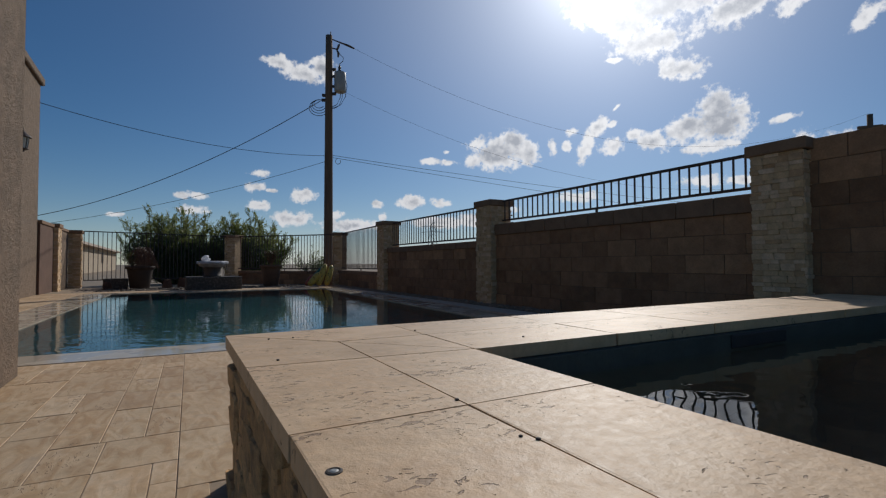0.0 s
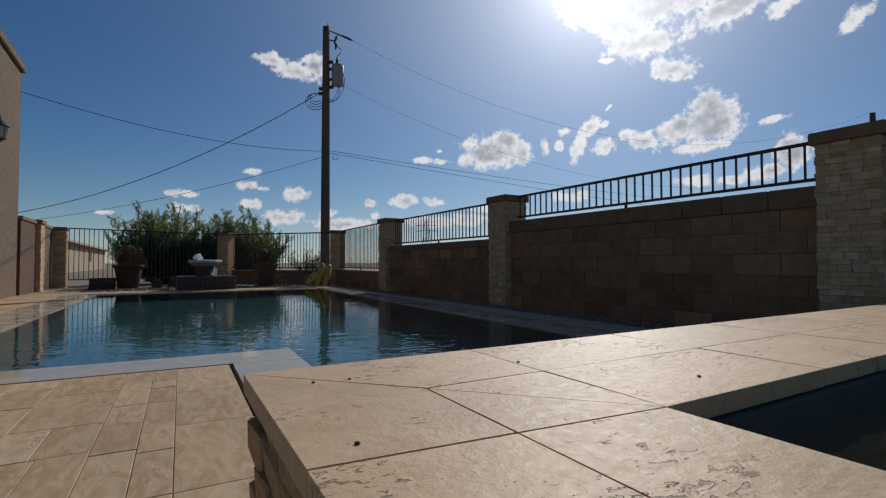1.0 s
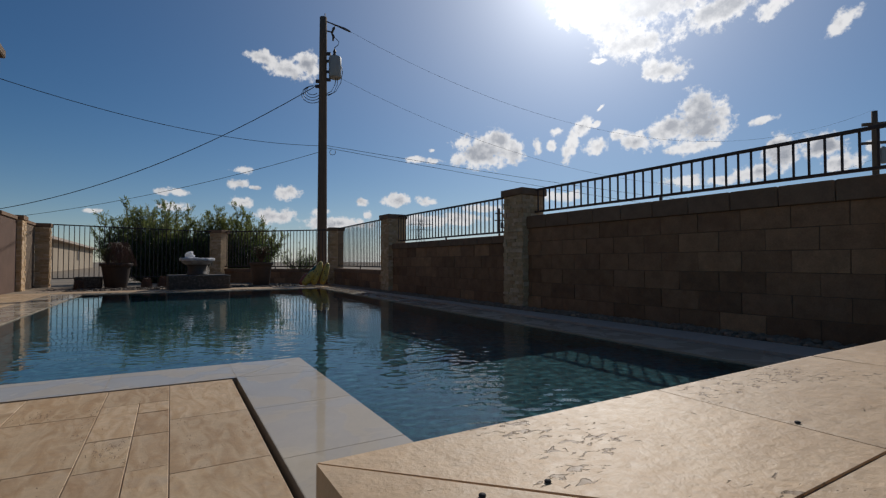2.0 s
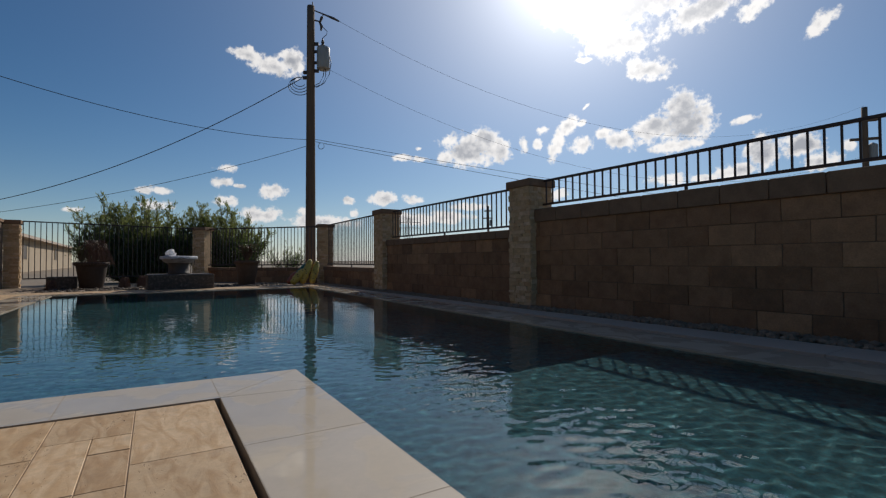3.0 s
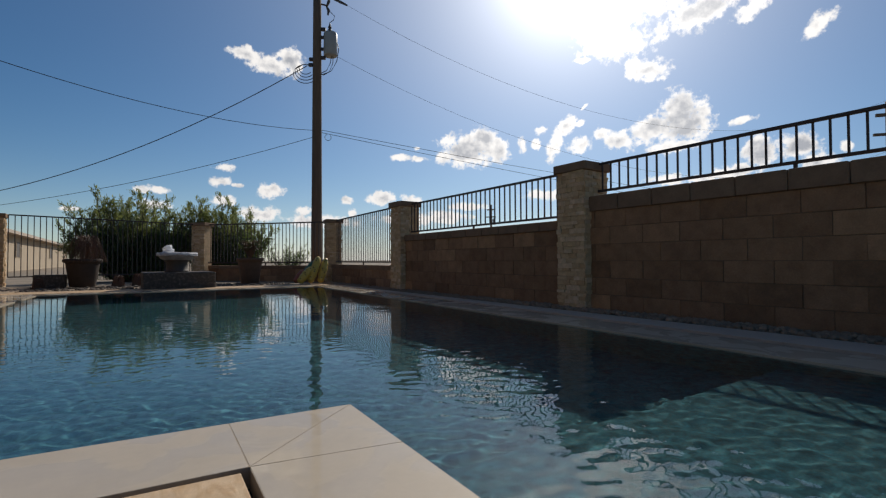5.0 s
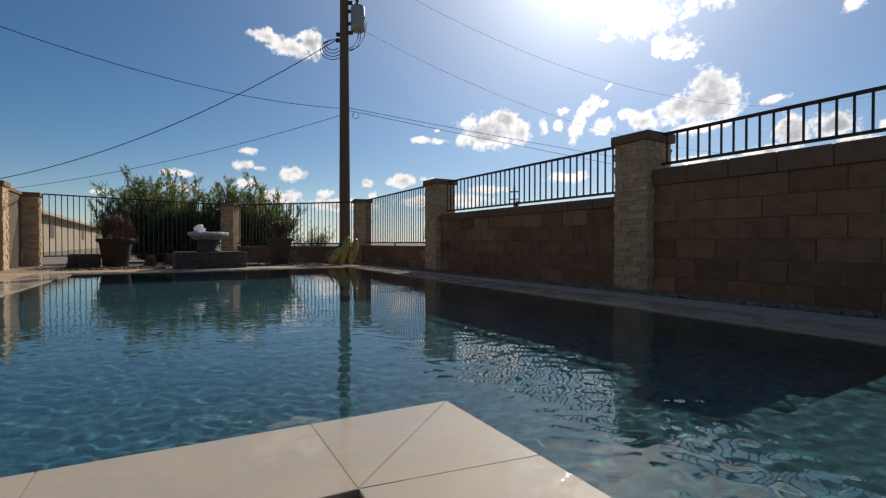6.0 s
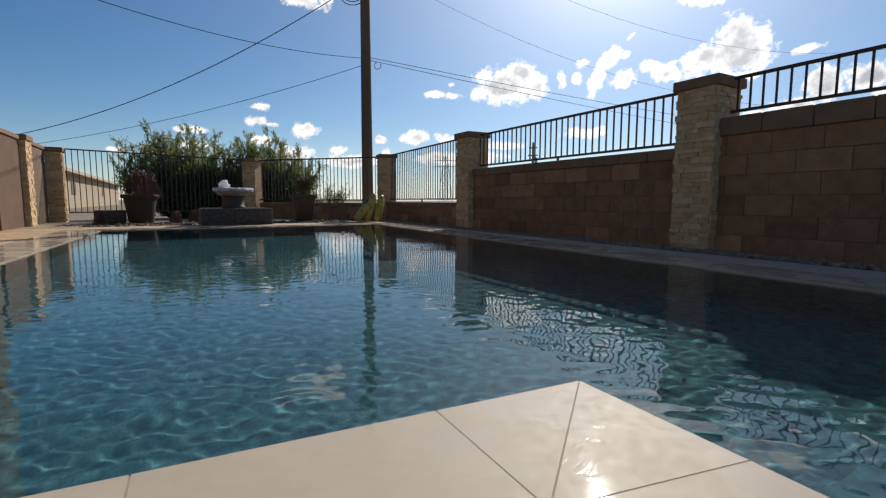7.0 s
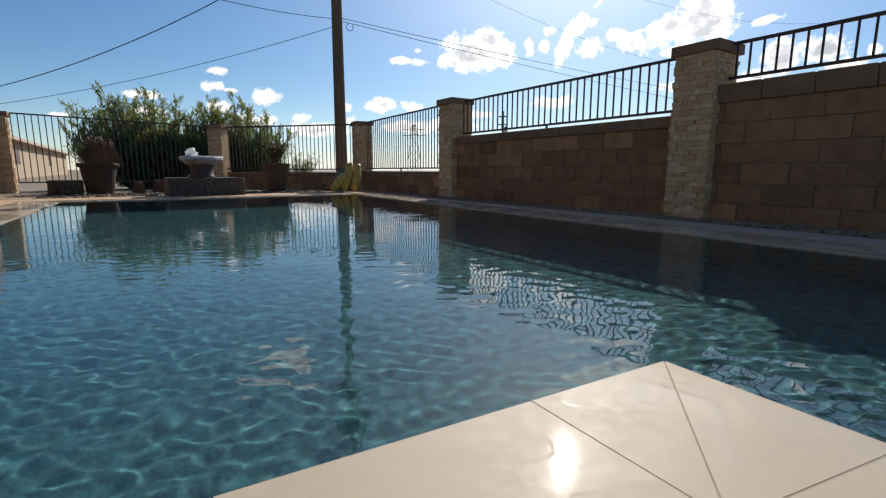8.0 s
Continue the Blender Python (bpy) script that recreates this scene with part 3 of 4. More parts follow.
slab("rim_bed", [near_rim(PX0 - WW, YN), near_rim(CX - 0.006, YN), near_rim(CX - 0.006, CY - 0.006), near_rim(PX0 - WW, CY - 0.006)], -0.0006, 0.09, M_RIM_GROUT, rim)
part("rim_bed", boxed(CX - W, CX - 0.006, 0, YN, -0.09, -0.0006), M_RIM_GROUT, rim)
part("rim_bed", boxed(PX0 - WW, PX0 - 0.006, CY + 0.115, PY1 + W, -0.09, -0.0006), M_RIM_GROUT, rim)
part("rim_bed", boxed(PX0 - 0.006, PX1 + W, PY1 + 0.006, PY1 + W, -0.09, -0.0006), M_RIM_GROUT, rim)
part("rim_bed", boxed(PX1 + 0.006, PX1 + W, 0, PY1 + 0.006, -0.09, -0.0006), M_RIM_GROUT, rim)
CORNER, INNER, JOINT = (CX, CY), near_rim(CX - W, YN), (CX, CY - 0.468)
slab("rim_tile", [CORNER, near_rim(CX - W, CY), INNER], 0.0, 0.06, M_WET, rim, 0.0021)
slab("rim_tile", [CORNER, INNER, JOINT], 0.0, 0.06, M_WET, rim, 0.0021)
slab("rim_tile", [INNER, JOINT, (CX, YN - 0.66), (CX - W, YN - 0.66)], 0.0, 0.06, M_WET, rim, 0.0021)
x = CX - W
while x > PX0 - WW + 0.01:
    x0 = max(x - 0.62, PX0 - WW)
    slab("rim_tile", [near_rim(x0, YN), near_rim(x, YN), near_rim(x, CY), near_rim(x0, CY)], 0.0, 0.06, M_WET, rim, 0.0021)
    x = x0
y = YN - 0.66
while y > 0.01:
    y0 = max(y - 0.62, 0)
    rim_tile(CX - W, CX, y0, y)
    y = y0
y = CY + 0.125
while y < PY1 + W - 0.01:
    y0 = min(y + 0.62, PY1 + W)
    rim_tile(PX0 - WW, PX0, y, y0)
    y = y0
x = PX0
while x < PX1 - 0.01:
    x0 = min(x + 0.62, PX1)
    rim_tile(x, x0, PY1, PY1 + W)
    x = x0
y = 0.0
while y < PY1 + W - 0.01:
    y0 = min(y + 0.62, PY1 + W)
    rim_tile(PX1, PX1 + W, y, y0)
    y = y0

# ---- boundary walls ----
WF, WB = 5.22, 5.42                                  # faces of the block wall
BLOCKS = [mesh_of(rough_block(s, 0.012, 0.02), "block", M_BLOCK) for s in range(3)]
COURSE, BLEN = 0.193, 0.407


def block_wall(name, label, a, b, base, courses, cap_h, depth=0.2):
    """A block wall along the face line from a to b, with courses and a cap."""
    a, b = Vector((*a, 0)), Vector((*b, 0))
    d = b - a
    length, ang = d.length, math.atan2(d.y, d.x)
    w = thing(name, (a.x, a.y, 0), label, "wall", kind="structure")
    m = Matrix.Translation(a) @ Matrix.Rotation(ang, 4, "Z")
    top = base + courses * COURSE
    part("wall_core", boxed(0, length, 0.009, depth, base - 0.1, top, m=m), M_MORTAR, w, "brown mortar core")
    rnd = random.Random(name)
    for k in range(courses):
        s = -(k % 2) * 0.5 * BLEN - 0.12
        while s < length:
            s0, s1 = max(s, 0), min(s + BLEN, length)
            if s1 - s0 > 0.03:
                loc = m @ Vector(((s0 + s1) / 2, 0.03 + rnd.uniform(-0.004, 0.004), base + (k + 0.5) * COURSE))
                piece("block", rnd.choice(BLOCKS), w, loc, (s1 - s0 - 0.007, 0.06, COURSE - 0.007), ang)
            s += BLEN
    s = 0.0
    while s < length - 0.01 and cap_h:
        s1 = min(s + BLEN, length)
        piece("cap_block", CAPM, w, m @ Vector(((s + s1) / 2, depth / 2 - 0.005, top + cap_h / 2)), (s1 - s - 0.006, depth + 0.04, cap_h), ang)
        s = s1
    return w


CAPM = mesh_of(rough_block(9, 0.008, 0.03), "cap_block", M_CAP)


def railing(a, b, z0, z1, posts=(), label="dark painted steel railing with thin upright bars", spacing=0.1152, first=0.0):
    a, b = Vector((*a, 0)), Vector((*b, 0))
    d = b - a
    length, ang = d.length, math.atan2(d.y, d.x)
    t = thing("railing", (a.x, a.y, 0), label, "railing", "fence railings")
    m = Matrix.Translation(a) @ Matrix.Rotation(ang, 4, "Z")
    part("top_rail", boxed(0, length, -0.016, 0.016, z1 - 0.03, z1, 0.003, m=m), M_IRON, t)
    part("bottom_rail", boxed(0, length, -0.014, 0.014, z0, z0 + 0.028, 0.003, m=m), M_IRON, t)
    n = int((length - first) / spacing)
    bar = mesh_of(boxed(-0.5, 0.5, -0.5, 0.5, -0.5, 0.5), "bar", M_IRON)
    for k in range(n + 1):
        p = m @ Vector((first + spacing * k, 0, (z0 + z1) / 2))
        piece("bar", bar, t, p, (0.016, 0.016, z1 - z0 - 0.03), ang)
    for s in posts:
        p = m @ Vector((length * s, 0, z0 - 0.03))
        piece("foot", bar, t, p, (0.025, 0.025, 0.07), ang)
    return t


LEDGES = [mesh_of(rough_block(20 + s, 0.045, 0.07), "ledge_stone", M_LEDGE) for s in range(3)]


def pillar(cx, cy, height, rz=0.0, faces="WS", half=0.2, near=False):
    """Square pillar clad with stacked ledge stones on the faces that show, under a cap slab."""
    p = thing("pillar", (cx, cy, 0), "tan split-face ledge stone pillar with a brown cap slab", "pillar", "boundary pillars")
    rot = Matrix.Rotation(rz, 4, "Z")
    core = half - 0.03
    part("core", boxed(cx - core, cx + core, cy - core, cy + core, -0.1, height - 0.1, m=Matrix.Translation((cx, cy, 0)) @ rot @ Matrix.Translation((-cx, -cy, 0))), M_LEDGE, p)
    rnd = random.Random(int(cx * 100 + cy * 10))
    for k, f in enumerate("WSEN"):
        if f not in faces:
            continue
        turn = rot @ Matrix.Rotation(k * math.pi / 2, 4, "Z")
        z = -0.02
        while z < height - 0.11:
            h = rnd.choice((0.035, 0.045, 0.06)) if near else rnd.choice((0.035, 0.045, 0.05, 0.06))
            h = min(h, height - 0.1 - z)
            s = -half + rnd.uniform(-0.002, 0.012)
            while s < half - 0.02:
                l = rnd.uniform(0.06, 0.13) if near else rnd.uniform(0.09, 0.22)
                e = min(s + l, half + rnd.uniform(-0.01, 0.01))
                if half - e < 0.05:
                    e = half + rnd.uniform(-0.012, 0.006)
                out = rnd.uniform(0.0, 0.022 if near else 0.02)
                loc = Vector((cx, cy, 0)) + turn @ Vector((-(half - 0.012 + out / 2 - 0.008), (s + e) / 2, z + h / 2))
                piece("ledge_stone", rnd.choice(LEDGES), p, loc, (0.035 + out, e - s - 0.001, h - 0.001), rz + k * math.pi / 2)
                s = e
            z += h
    c = half + 0.035
    part("cap", boxed(cx - c, cx + c, cy - c, cy + c, height - 0.1, height, 0.008, m=Matrix.Translation((cx, cy, 0)) @ rot @ Matrix.Translation((-cx, -cy, 0))), M_CAP, p, "brown cap slab")
    return p


PIL = {"E": (5.33, 0.50), "A": (5.33, 4.955), "B": (5.33, 9.41), "C": (5.55, 13.95), "D": (2.62, 17.1), "L2": (-1.79, 15.8), "L": (-2.08, 13.9)}
RZ = 1.70
wall_lab = "brown split-face concrete block wall with a block cap"
hp = 0.19

sec = lambda p, q, c, cap, n: block_wall("wall_east_%d" % n, wall_lab, (WF, PIL[p][1] - hp), (WF, PIL[q][1] + hp), -0.02, c, cap)
block_wall("wall_east_1", wall_lab, (WF, PIL["E"][1] - hp), (WF, -4.4), -0.02, 9, 0.0)
sec("A", "E", 6, 0.175, 2)
sec("B", "A", 5, 0.12, 3)
block_wall("wall_east_4", "low brown block wall below a tall railing", (PIL["C"][0] - 0.1, PIL["C"][1] - hp), (WF, PIL["B"][1] + hp), -0.02, 2, 0.1)
block_wall("wall_north", "low brown block wall below a tall railing", (PIL["D"][0] + 0.15, PIL["D"][1] - 0.12), (PIL["C"][0] - 0.15, PIL["C"][1] + 0.12), -0.05, 2, 0.1)
west = thing("wall_west", (-2.05, 12.9, 0), "brown stucco garden wall with a thin cap", "wall", kind="structure")
part("stucco_panel", boxed(-2.15, -1.95, 12.2, PIL["L"][1] - hp, -0.1, 1.61, 0.006), M_STUCCO_BROWN, west)
part("cap", boxed(-2.18, -1.92, 12.2, PIL["L"][1] - hp - 0.02, 1.61, 1.69, 0.008), M_CAP, west, "brown cap")
RX = 5.36
railing((RX, PIL["E"][1] + 0.2), (RX, PIL["A"][1] - 0.2), 1.372, 1.722, (0.5,), first=0.058)
railing((RX, PIL["A"][1] + 0.2), (RX, PIL["B"][1] - 0.2), 1.116, 1.69, (0.5,))
railing((RX, PIL["B"][1] + 0.2), (PIL["C"][0], PIL["C"][1] - 0.2), 0.52, RZ, (0.5,))
railing((PIL["C"][0] - 0.15, PIL["C"][1] + 0.15), (PIL["D"][0] + 0.15, PIL["D"][1] - 0.15), 0.5, RZ - 0.02, (0.5,))
railing((PIL["L2"][0] + 0.2, PIL["L2"][1] + 0.05), (PIL["D"][0] - 0.2, PIL["D"][1] - 0.05), 0.2, RZ - 0.02, (0.5,))
for key in "EABCD":
    pillar(*PIL[key], 1.73 if key in "EAB" else 1.72, -0.75 if key == "D" else (-0.2 if key == "C" else 0.0), "WS", 0.21, key in "EAB")
pillar(*PIL["L"], 1.72, 0, "ES", 0.22)
pillar(*PIL["L2"], 1.68, 0, "ES", 0.15)

# pebble strip at the foot of the wall
def pebble_mesh(s):
    bm = bmesh.new()
    bmesh.ops.create_icosphere(bm, subdivisions=1, radius=0.5)
    rnd = random.Random(s)
    for v in bm.verts:
        v.co *= rnd.uniform(0.85, 1.1)
    return mesh_of(bm, "pebble", M_PEBBLE, True)
PEB = [pebble_mesh(s) for s in range(4)]
strip = thing("pebble_strip", (0, 0, 0), "strip of grey-brown river pebbles along the wall foot", "pebbles", kind="structure")
part("strip_bed", boxed(4.87, 5.25, -4.2, 13.5, -0.12, -0.015), M_SOIL, strip)
rnd = random.Random(5)
for k in range(290):
    y = 0.8 + 5.7 * rnd.random()
    s = rnd.uniform(0.038, 0.078)
    ob = piece("pebble", rnd.choice(PEB), strip, (rnd.uniform(4.91, 5.19), y, -0.012 + s * 0.28), (s * rnd.uniform(0.8, 1.3), s, s * 0.7), rnd.uniform(0, 3))
bm = bmesh.new()
for k in range(1900):
    y = rnd.uniform(0.6, 13.2)
    s = rnd.uniform(0.014, 0.036)
    bmesh.ops.create_icosphere(bm, subdivisions=1, radius=s, matrix=Matrix.Translation((rnd.uniform(4.89, 5.2), y, -0.015 + s * 0.5)) @ Matrix.Diagonal((1.1, 1, 0.7, 1)))
tagged(part("far_pebbles", bm, M_PEBBLE, strip, "dark river pebbles"), kind="stuff")

# ---- spa ----
SX0, SX1, SY1, SY0, ST = 0.675, 4.65, 0.03, -3.6, 0.447
SIX, SIY, SIX1, SIY0 = 1.235, -0.555, 4.08, -3.0
spa = thing("spa", (0, 0, 0), "raised travertine-topped spa with a split stone base, full of dark water", "spa", kind="structure")
def spa_wall(x0, x1, y0, y1):
    part("spa_wall", boxed(x0, x1, y0, y1, -0.62, ST - 0.042), M_SPA_IN, spa)
spa_wall(SX0 + 0.075, SIX + 0.02, SY0 + 0.05, SY1 - 0.03)
spa_wall(SIX + 0.02, SX1 - 0.05, SIY - 0.02, SY1 - 0.03)
spa_wall(SIX1 - 0.02, SX1 - 0.05, SY0 + 0.05, SIY - 0.02)
spa_wall(SIX + 0.02, SIX1 - 0.02, SY0 + 0.05, SIY0 + 0.02)
part("spa_floor", boxed(SIX, SIX1, SIY0, SIY, -0.6, -0.5), M_SPA_IN, spa)
sw = tagged(rippled("spa_water", SIX - 0.01, SIX1 + 0.01, SIY0 - 0.01, SIY + 0.01, 0.343, 0.02, M_SPA_WATER, 0.6, 9), "dark rippled spa water", "water", kind="structure")
sw.visible_shadow = False
part("skimmer_opening", boxed(2.36, 2.74, SIY - 0.03, SIY + 0.0, 0.35, 0.402, 0.005), M_SLOT, spa, "dark skimmer mouth")
TOPS = [mesh_of(rough_block(40 + s, 0.006, 0.01), "coping_tile", M_SPA_TOP) for s in range(3)]
def top_tile(x0, x1, y0, y1):
    piece("coping_tile", random.choice(TOPS), spa, ((x0 + x1) / 2, (y0 + y1) / 2, ST - 0.019), (x1 - x0 - 0.0034, y1 - y0 - 0.0034, 0.038))
part("tile_bed", boxed(SX0 + 0.01, SIX - 0.01, SY0 + 0.01, SY1 - 0.01, ST - 0.042, ST - 0.003), M_SPA_GROUT, spa)
part("tile_bed", boxed(SIX - 0.01, SX1 - 0.01, SIY + 0.01, SY1 - 0.01, ST - 0.042, ST - 0.003), M_SPA_GROUT, spa)
part("tile_bed", boxed(SIX1 + 0.01, SX1 - 0.01, SY0 + 0.01, SIY + 0.01, ST - 0.042, ST - 0.003), M_SPA_GROUT, spa)
MX, MY = 0.955, -0.262
yy = [-0.975, -1.45, -1.9, -2.4, -3.0, SY0]
for a, b in zip(yy, yy[1:]):
    top_tile(SX0, MX, b, a)
    top_tile(MX, SIX, b, a)
    top_tile(SIX1, SX1, b, a)
top_tile(SIX1, SX1, -0.975, SIY)
xx = [SIX, 1.78, 2.3, 2.82, 3.34, 3.86, SIX1 + 0.2, SX1]
for a, b in zip(xx, xx[1:]):
    top_tile(a, b, MY, SY1)
    top_tile(a, b, SIY, MY)
def wedge(pts):
    bm = bmesh.new()
    c = sum((Vector(p) for p in pts), Vector((0, 0))) / len(pts)
    inner = [c + (Vector(p) - c) * (1 - 0.0034 / (Vector(p) - c).length) for p in pts]
    top = [bm.verts.new((p.x, p.y, ST)) for p in inner]
    low = [bm.verts.new((p.x, p.y, ST - 0.038)) for p in inner]
    bm.faces.new(top)
    n = len(pts)
    for k in range(n):
        bm.faces.new((low[k], low[(k + 1) % n], top[(k + 1) % n], top[k]))
    bmesh.ops.recalc_face_normals(bm, faces=bm.faces)
    part("coping_tile", bm, M_SPA_TOP, spa)
wedge([(SX0, SY1), (MX, MY), (SIX, MY), (SIX, SY1)])
wedge([(SX0, SY1), (SX0, -0.503), (MX, -0.528), (MX, MY)])
wedge([(MX, MY), (SIX, SIY), (SIX, MY)])
wedge([(MX, MY), (MX, -0.528), (SIX, SIY)])
wedge([(SX0, -0.503), (SX0, -0.975), (MX, -0.975), (MX, -0.528)])
wedge([(MX, -0.528), (MX, -0.975), (SIX, -0.975), (SIX, SIY)])
part("veneer_backing", boxed(SX0 + 0.045, SX0 + 0.09, SY0 + 0.05, SY1 - 0.032, -0.1, ST - 0.043), M_VENEER, spa)
# split stone veneer on the side of the spa that faces the deck
rnd = random.Random(11)
STN = [mesh_of(rough_block(60 + s, 0.05, 0.09), "veneer_stone", M_VENEER) for s in range(4)]
z = -0.02
while z < ST - 0.045:
    h = min(rnd.uniform(0.04, 0.075), ST - 0.041 - z)
    y = SY1 - 0.03
    while y > -2.6:
        l = rnd.uniform(0.08, 0.2)
        o = rnd.uniform(0.0, 0.022)
        piece("veneer_stone", rnd.choice(STN), spa, (SX0 + 0.055 - o / 2, y - l / 2, z + h / 2), (0.06 + o, l + 0.012, h + 0.010))
        y -= l
    z += h


# grit on the spa coping
for k, (x, y, r) in enumerate(((0.74, -0.46, 0.004), (0.85, -0.13, 0.0035), (1.46, -0.48, 0.004), (1.24, -0.18, 0.0035), (0.93, -0.95, 0.004), (0.78, -0.12, 0.0035), (0.914, -1.134, 0.003), (0.926, -1.154, 0.0035))):
    bm = bmesh.new()
    bmesh.ops.create_icosphere(bm, subdivisions=2, radius=r)
    for v in bm.verts:
        v.co *= 1 + 0.35 * noise.noise(v.co * 120 + Vector((k, 0, 0)))
        v.co.z *= 0.55
    g = part("pebble", bm, M_SLOT, None, "small dark pebble lying on the spa coping", smooth=True)
    g.matrix_basis = Matrix.Translation((x, y, ST + r * 0.4))
    tagged(g, category="pebble", group="loose pebbles")
anchor = thing("deck_anchor", (0.672, -1.112, ST), "small dark metal anchor cap in the stone", "anchor cap")
part("ring", lathe(bmesh.new(), [(0.0095, -0.004), (0.0095, 0.001), (0.007, 0.0018), (0.006, 0.001)], 20, (0.672, -1.112, ST)), M_SLOT, anchor)
part("cap", lathe(bmesh.new(), [(0.005, -0.004), (0.005, 0.001), (0.003, 0.0018)], 16, (0.672, -1.112, ST)), M_TRAFO, anchor)

# ---- house on the west side ----
house = thing("house", (-4, 8, 0), "tan stucco house wall with a flat coping", "house", kind="structure")
part("house_wall", boxed(-7.0, -2.0, 2.6, 12.2, -0.1, 4.75, 0.01), M_STUCCO, house, "tan stucco wall")
part("coping", boxed(-7.1, -1.93, 2.52, 12.27, 4.75, 4.92, 0.02), M_STUCCO, house, "tan stucco coping")
column = thing("patio_column", (-0.4, 1.85, 0), "rough tan stucco patio column", "column", kind="structure")
part("shaft", boxed(-0.8, -0.25, 1.6, 2.15, 0.0, 3.4, 0.012), M_STUCCO, column)
gate_wall = thing("wall_west_return", (-2.0, 14.8, 0), "short tan stucco wall between two stone pillars", "wall", kind="structure")
part("stucco_panel", boxed(-2.2, -1.94, 14.1, 15.67, -0.1, 1.60, 0.01), M_STUCCO, gate_wall)
part("cap", boxed(-2.23, -1.91, 14.13, 15.62, 1.60, 1.68, 0.01), M_CAP, gate_wall, "brown cap")

M_GLASS = material("lantern_glass", (0.55, 0.52, 0.45), 0.25, 0.05)
lan = thing("wall_lantern", (-2.0, 9.8, 2.95), "dark iron wall lantern with glass panes", "wall lantern")
lx, ly, lz = -1.80, 9.8, 2.95
part("back_plate", boxed(-2.0, -1.975, ly - 0.06, ly + 0.06, lz - 0.1, lz + 0.2, 0.005), M_IRON, lan)
part("bracket", tube(bmesh.new(), [(-1.99, ly, lz + 0.12), (-1.95, ly, lz + 0.25), (-1.87, ly, lz + 0.29), (lx, ly, lz + 0.26), (lx, ly, lz + 0.18)], 0.011, 8), M_IRON, lan, smooth=True)
cagebm = bmesh.new()
for a in range(4):
    c, s_ = math.cos(math.pi / 4 + a * math.pi / 2), math.sin(math.pi / 4 + a * math.pi / 2)
    tube(cagebm, [(lx + 0.075 * c, ly + 0.075 * s_, lz - 0.13), (lx + 0.105 * c, ly + 0.105 * s_, lz + 0.08)], 0.008, 6)
part("cage", cagebm, M_IRON, lan)
part("roof", lathe(bmesh.new(), [(0.13, 0.08), (0.12, 0.095), (0.05, 0.16), (0.015, 0.2)], 12, (lx, ly, lz)), M_IRON, lan)
part("base", lathe(bmesh.new(), [(0.02, -0.19), (0.03, -0.16), (0.085, -0.14), (0.085, -0.125)], 12, (lx, ly, lz)), M_IRON, lan)
part("pane", lathe(bmesh.new(), [(0.062, -0.125), (0.088, 0.08)], 4, (lx, ly, lz)), M_GLASS, lan, "clouded glass")

# ---- utility pole ----
PXY = Vector((5.72, 15.84, 0))


def wooden_pole(name, at, height, r0, r1, label):
    p = thing(name, at, label, "utility pole")
    pts, rad = [], []
    for k in range(9):
        pts.append((at[0], at[1], at[2] - 0.1 + (height + 0.1) * k / 8))
        rad.append(r0 + (r1 - r0) * k / 8)
    part("shaft", tube(bmesh.new(), pts, rad, 16), M_WOOD, p, smooth=True)
    return p


pole = wooden_pole("utility_pole", (5.72, 15.84, -0.08), 9.35, 0.175, 0.125, "weathered wooden utility pole carrying a transformer and wires")
RGT = Vector((0.866, -0.5, 0))                        # across the alley
def off(s, z, f=0.0):
    p = PXY + RGT * s + Vector((0.5, 0.866, 0)) * f
    return (p.x, p.y, z)
can = part("transformer", lathe(bmesh.new(), [(0.20, 7.12), (0.215, 7.15), (0.215, 7.82), (0.20, 7.86), (0.08, 7.9)], 24, off(0.42, 0)), M_TRAFO, pole, "grey steel transformer can", smooth=True)
part("bushing", lathe(bmesh.new(), [(0.05, 7.88), (0.065, 7.95), (0.04, 8.0), (0.06, 8.05), (0.03, 8.12), (0.012, 8.2)], 12, off(0.40, 0)), M_BOWL, can, "dark porcelain bushing")
part("can_bracket", boxed(-0.05, 0.25, -0.04, 0.04, 7.3, 7.38, m=Matrix.Translation(PXY) @ Matrix.Rotation(-math.pi / 6, 4, "Z")), M_IRON, pole)
part("can_bracket", boxed(-0.05, 0.25, -0.04, 0.04, 7.68, 7.76, m=Matrix.Translation(PXY) @ Matrix.Rotation(-math.pi / 6, 4, "Z")), M_IRON, pole)
part("fuse_cutout", tube(bmesh.new(), [off(0.34, 8.45), off(0.36, 8.6), off(0.30, 8.72), off(0.37, 8.9), off(0.42, 9.0)], [0.03, 0.05, 0.035, 0.05, 0.03], 8), M_BOWL, pole, "dark fuse cutout")
part("arm", tube(bmesh.new(), [off(0.1, 8.8), off(0.34, 8.75)], 0.025, 6), M_IRON, pole)
part("insulator", tube(bmesh.new(), [off(0.1, 9.14), off(0.5, 8.98), off(0.75, 8.88), off(0.95, 8.78)], [0.02, 0.03, 0.045, 0.03], 8), M_BOWL, pole, "string insulator")
part("top_pin", tube(bmesh.new(), [off(0.06, 9.1), off(0.06, 9.42)], 0.018, 6), M_IRON, pole)
part("lead", tube(bmesh.new(), [off(0.40, 8.2), off(0.52, 8.3), off(0.55, 8.42), off(0.42, 8.55), off(0.36, 8.62)], 0.012, 6), M_WIRE, pole)
part("lead", tube(bmesh.new(), [off(0.6, 7.7), off(0.68, 7.35), off(0.62, 6.95), off(0.45, 6.65), off(0.2, 6.5), off(0.1, 6.55)], 0.012, 6), M_WIRE, pole)
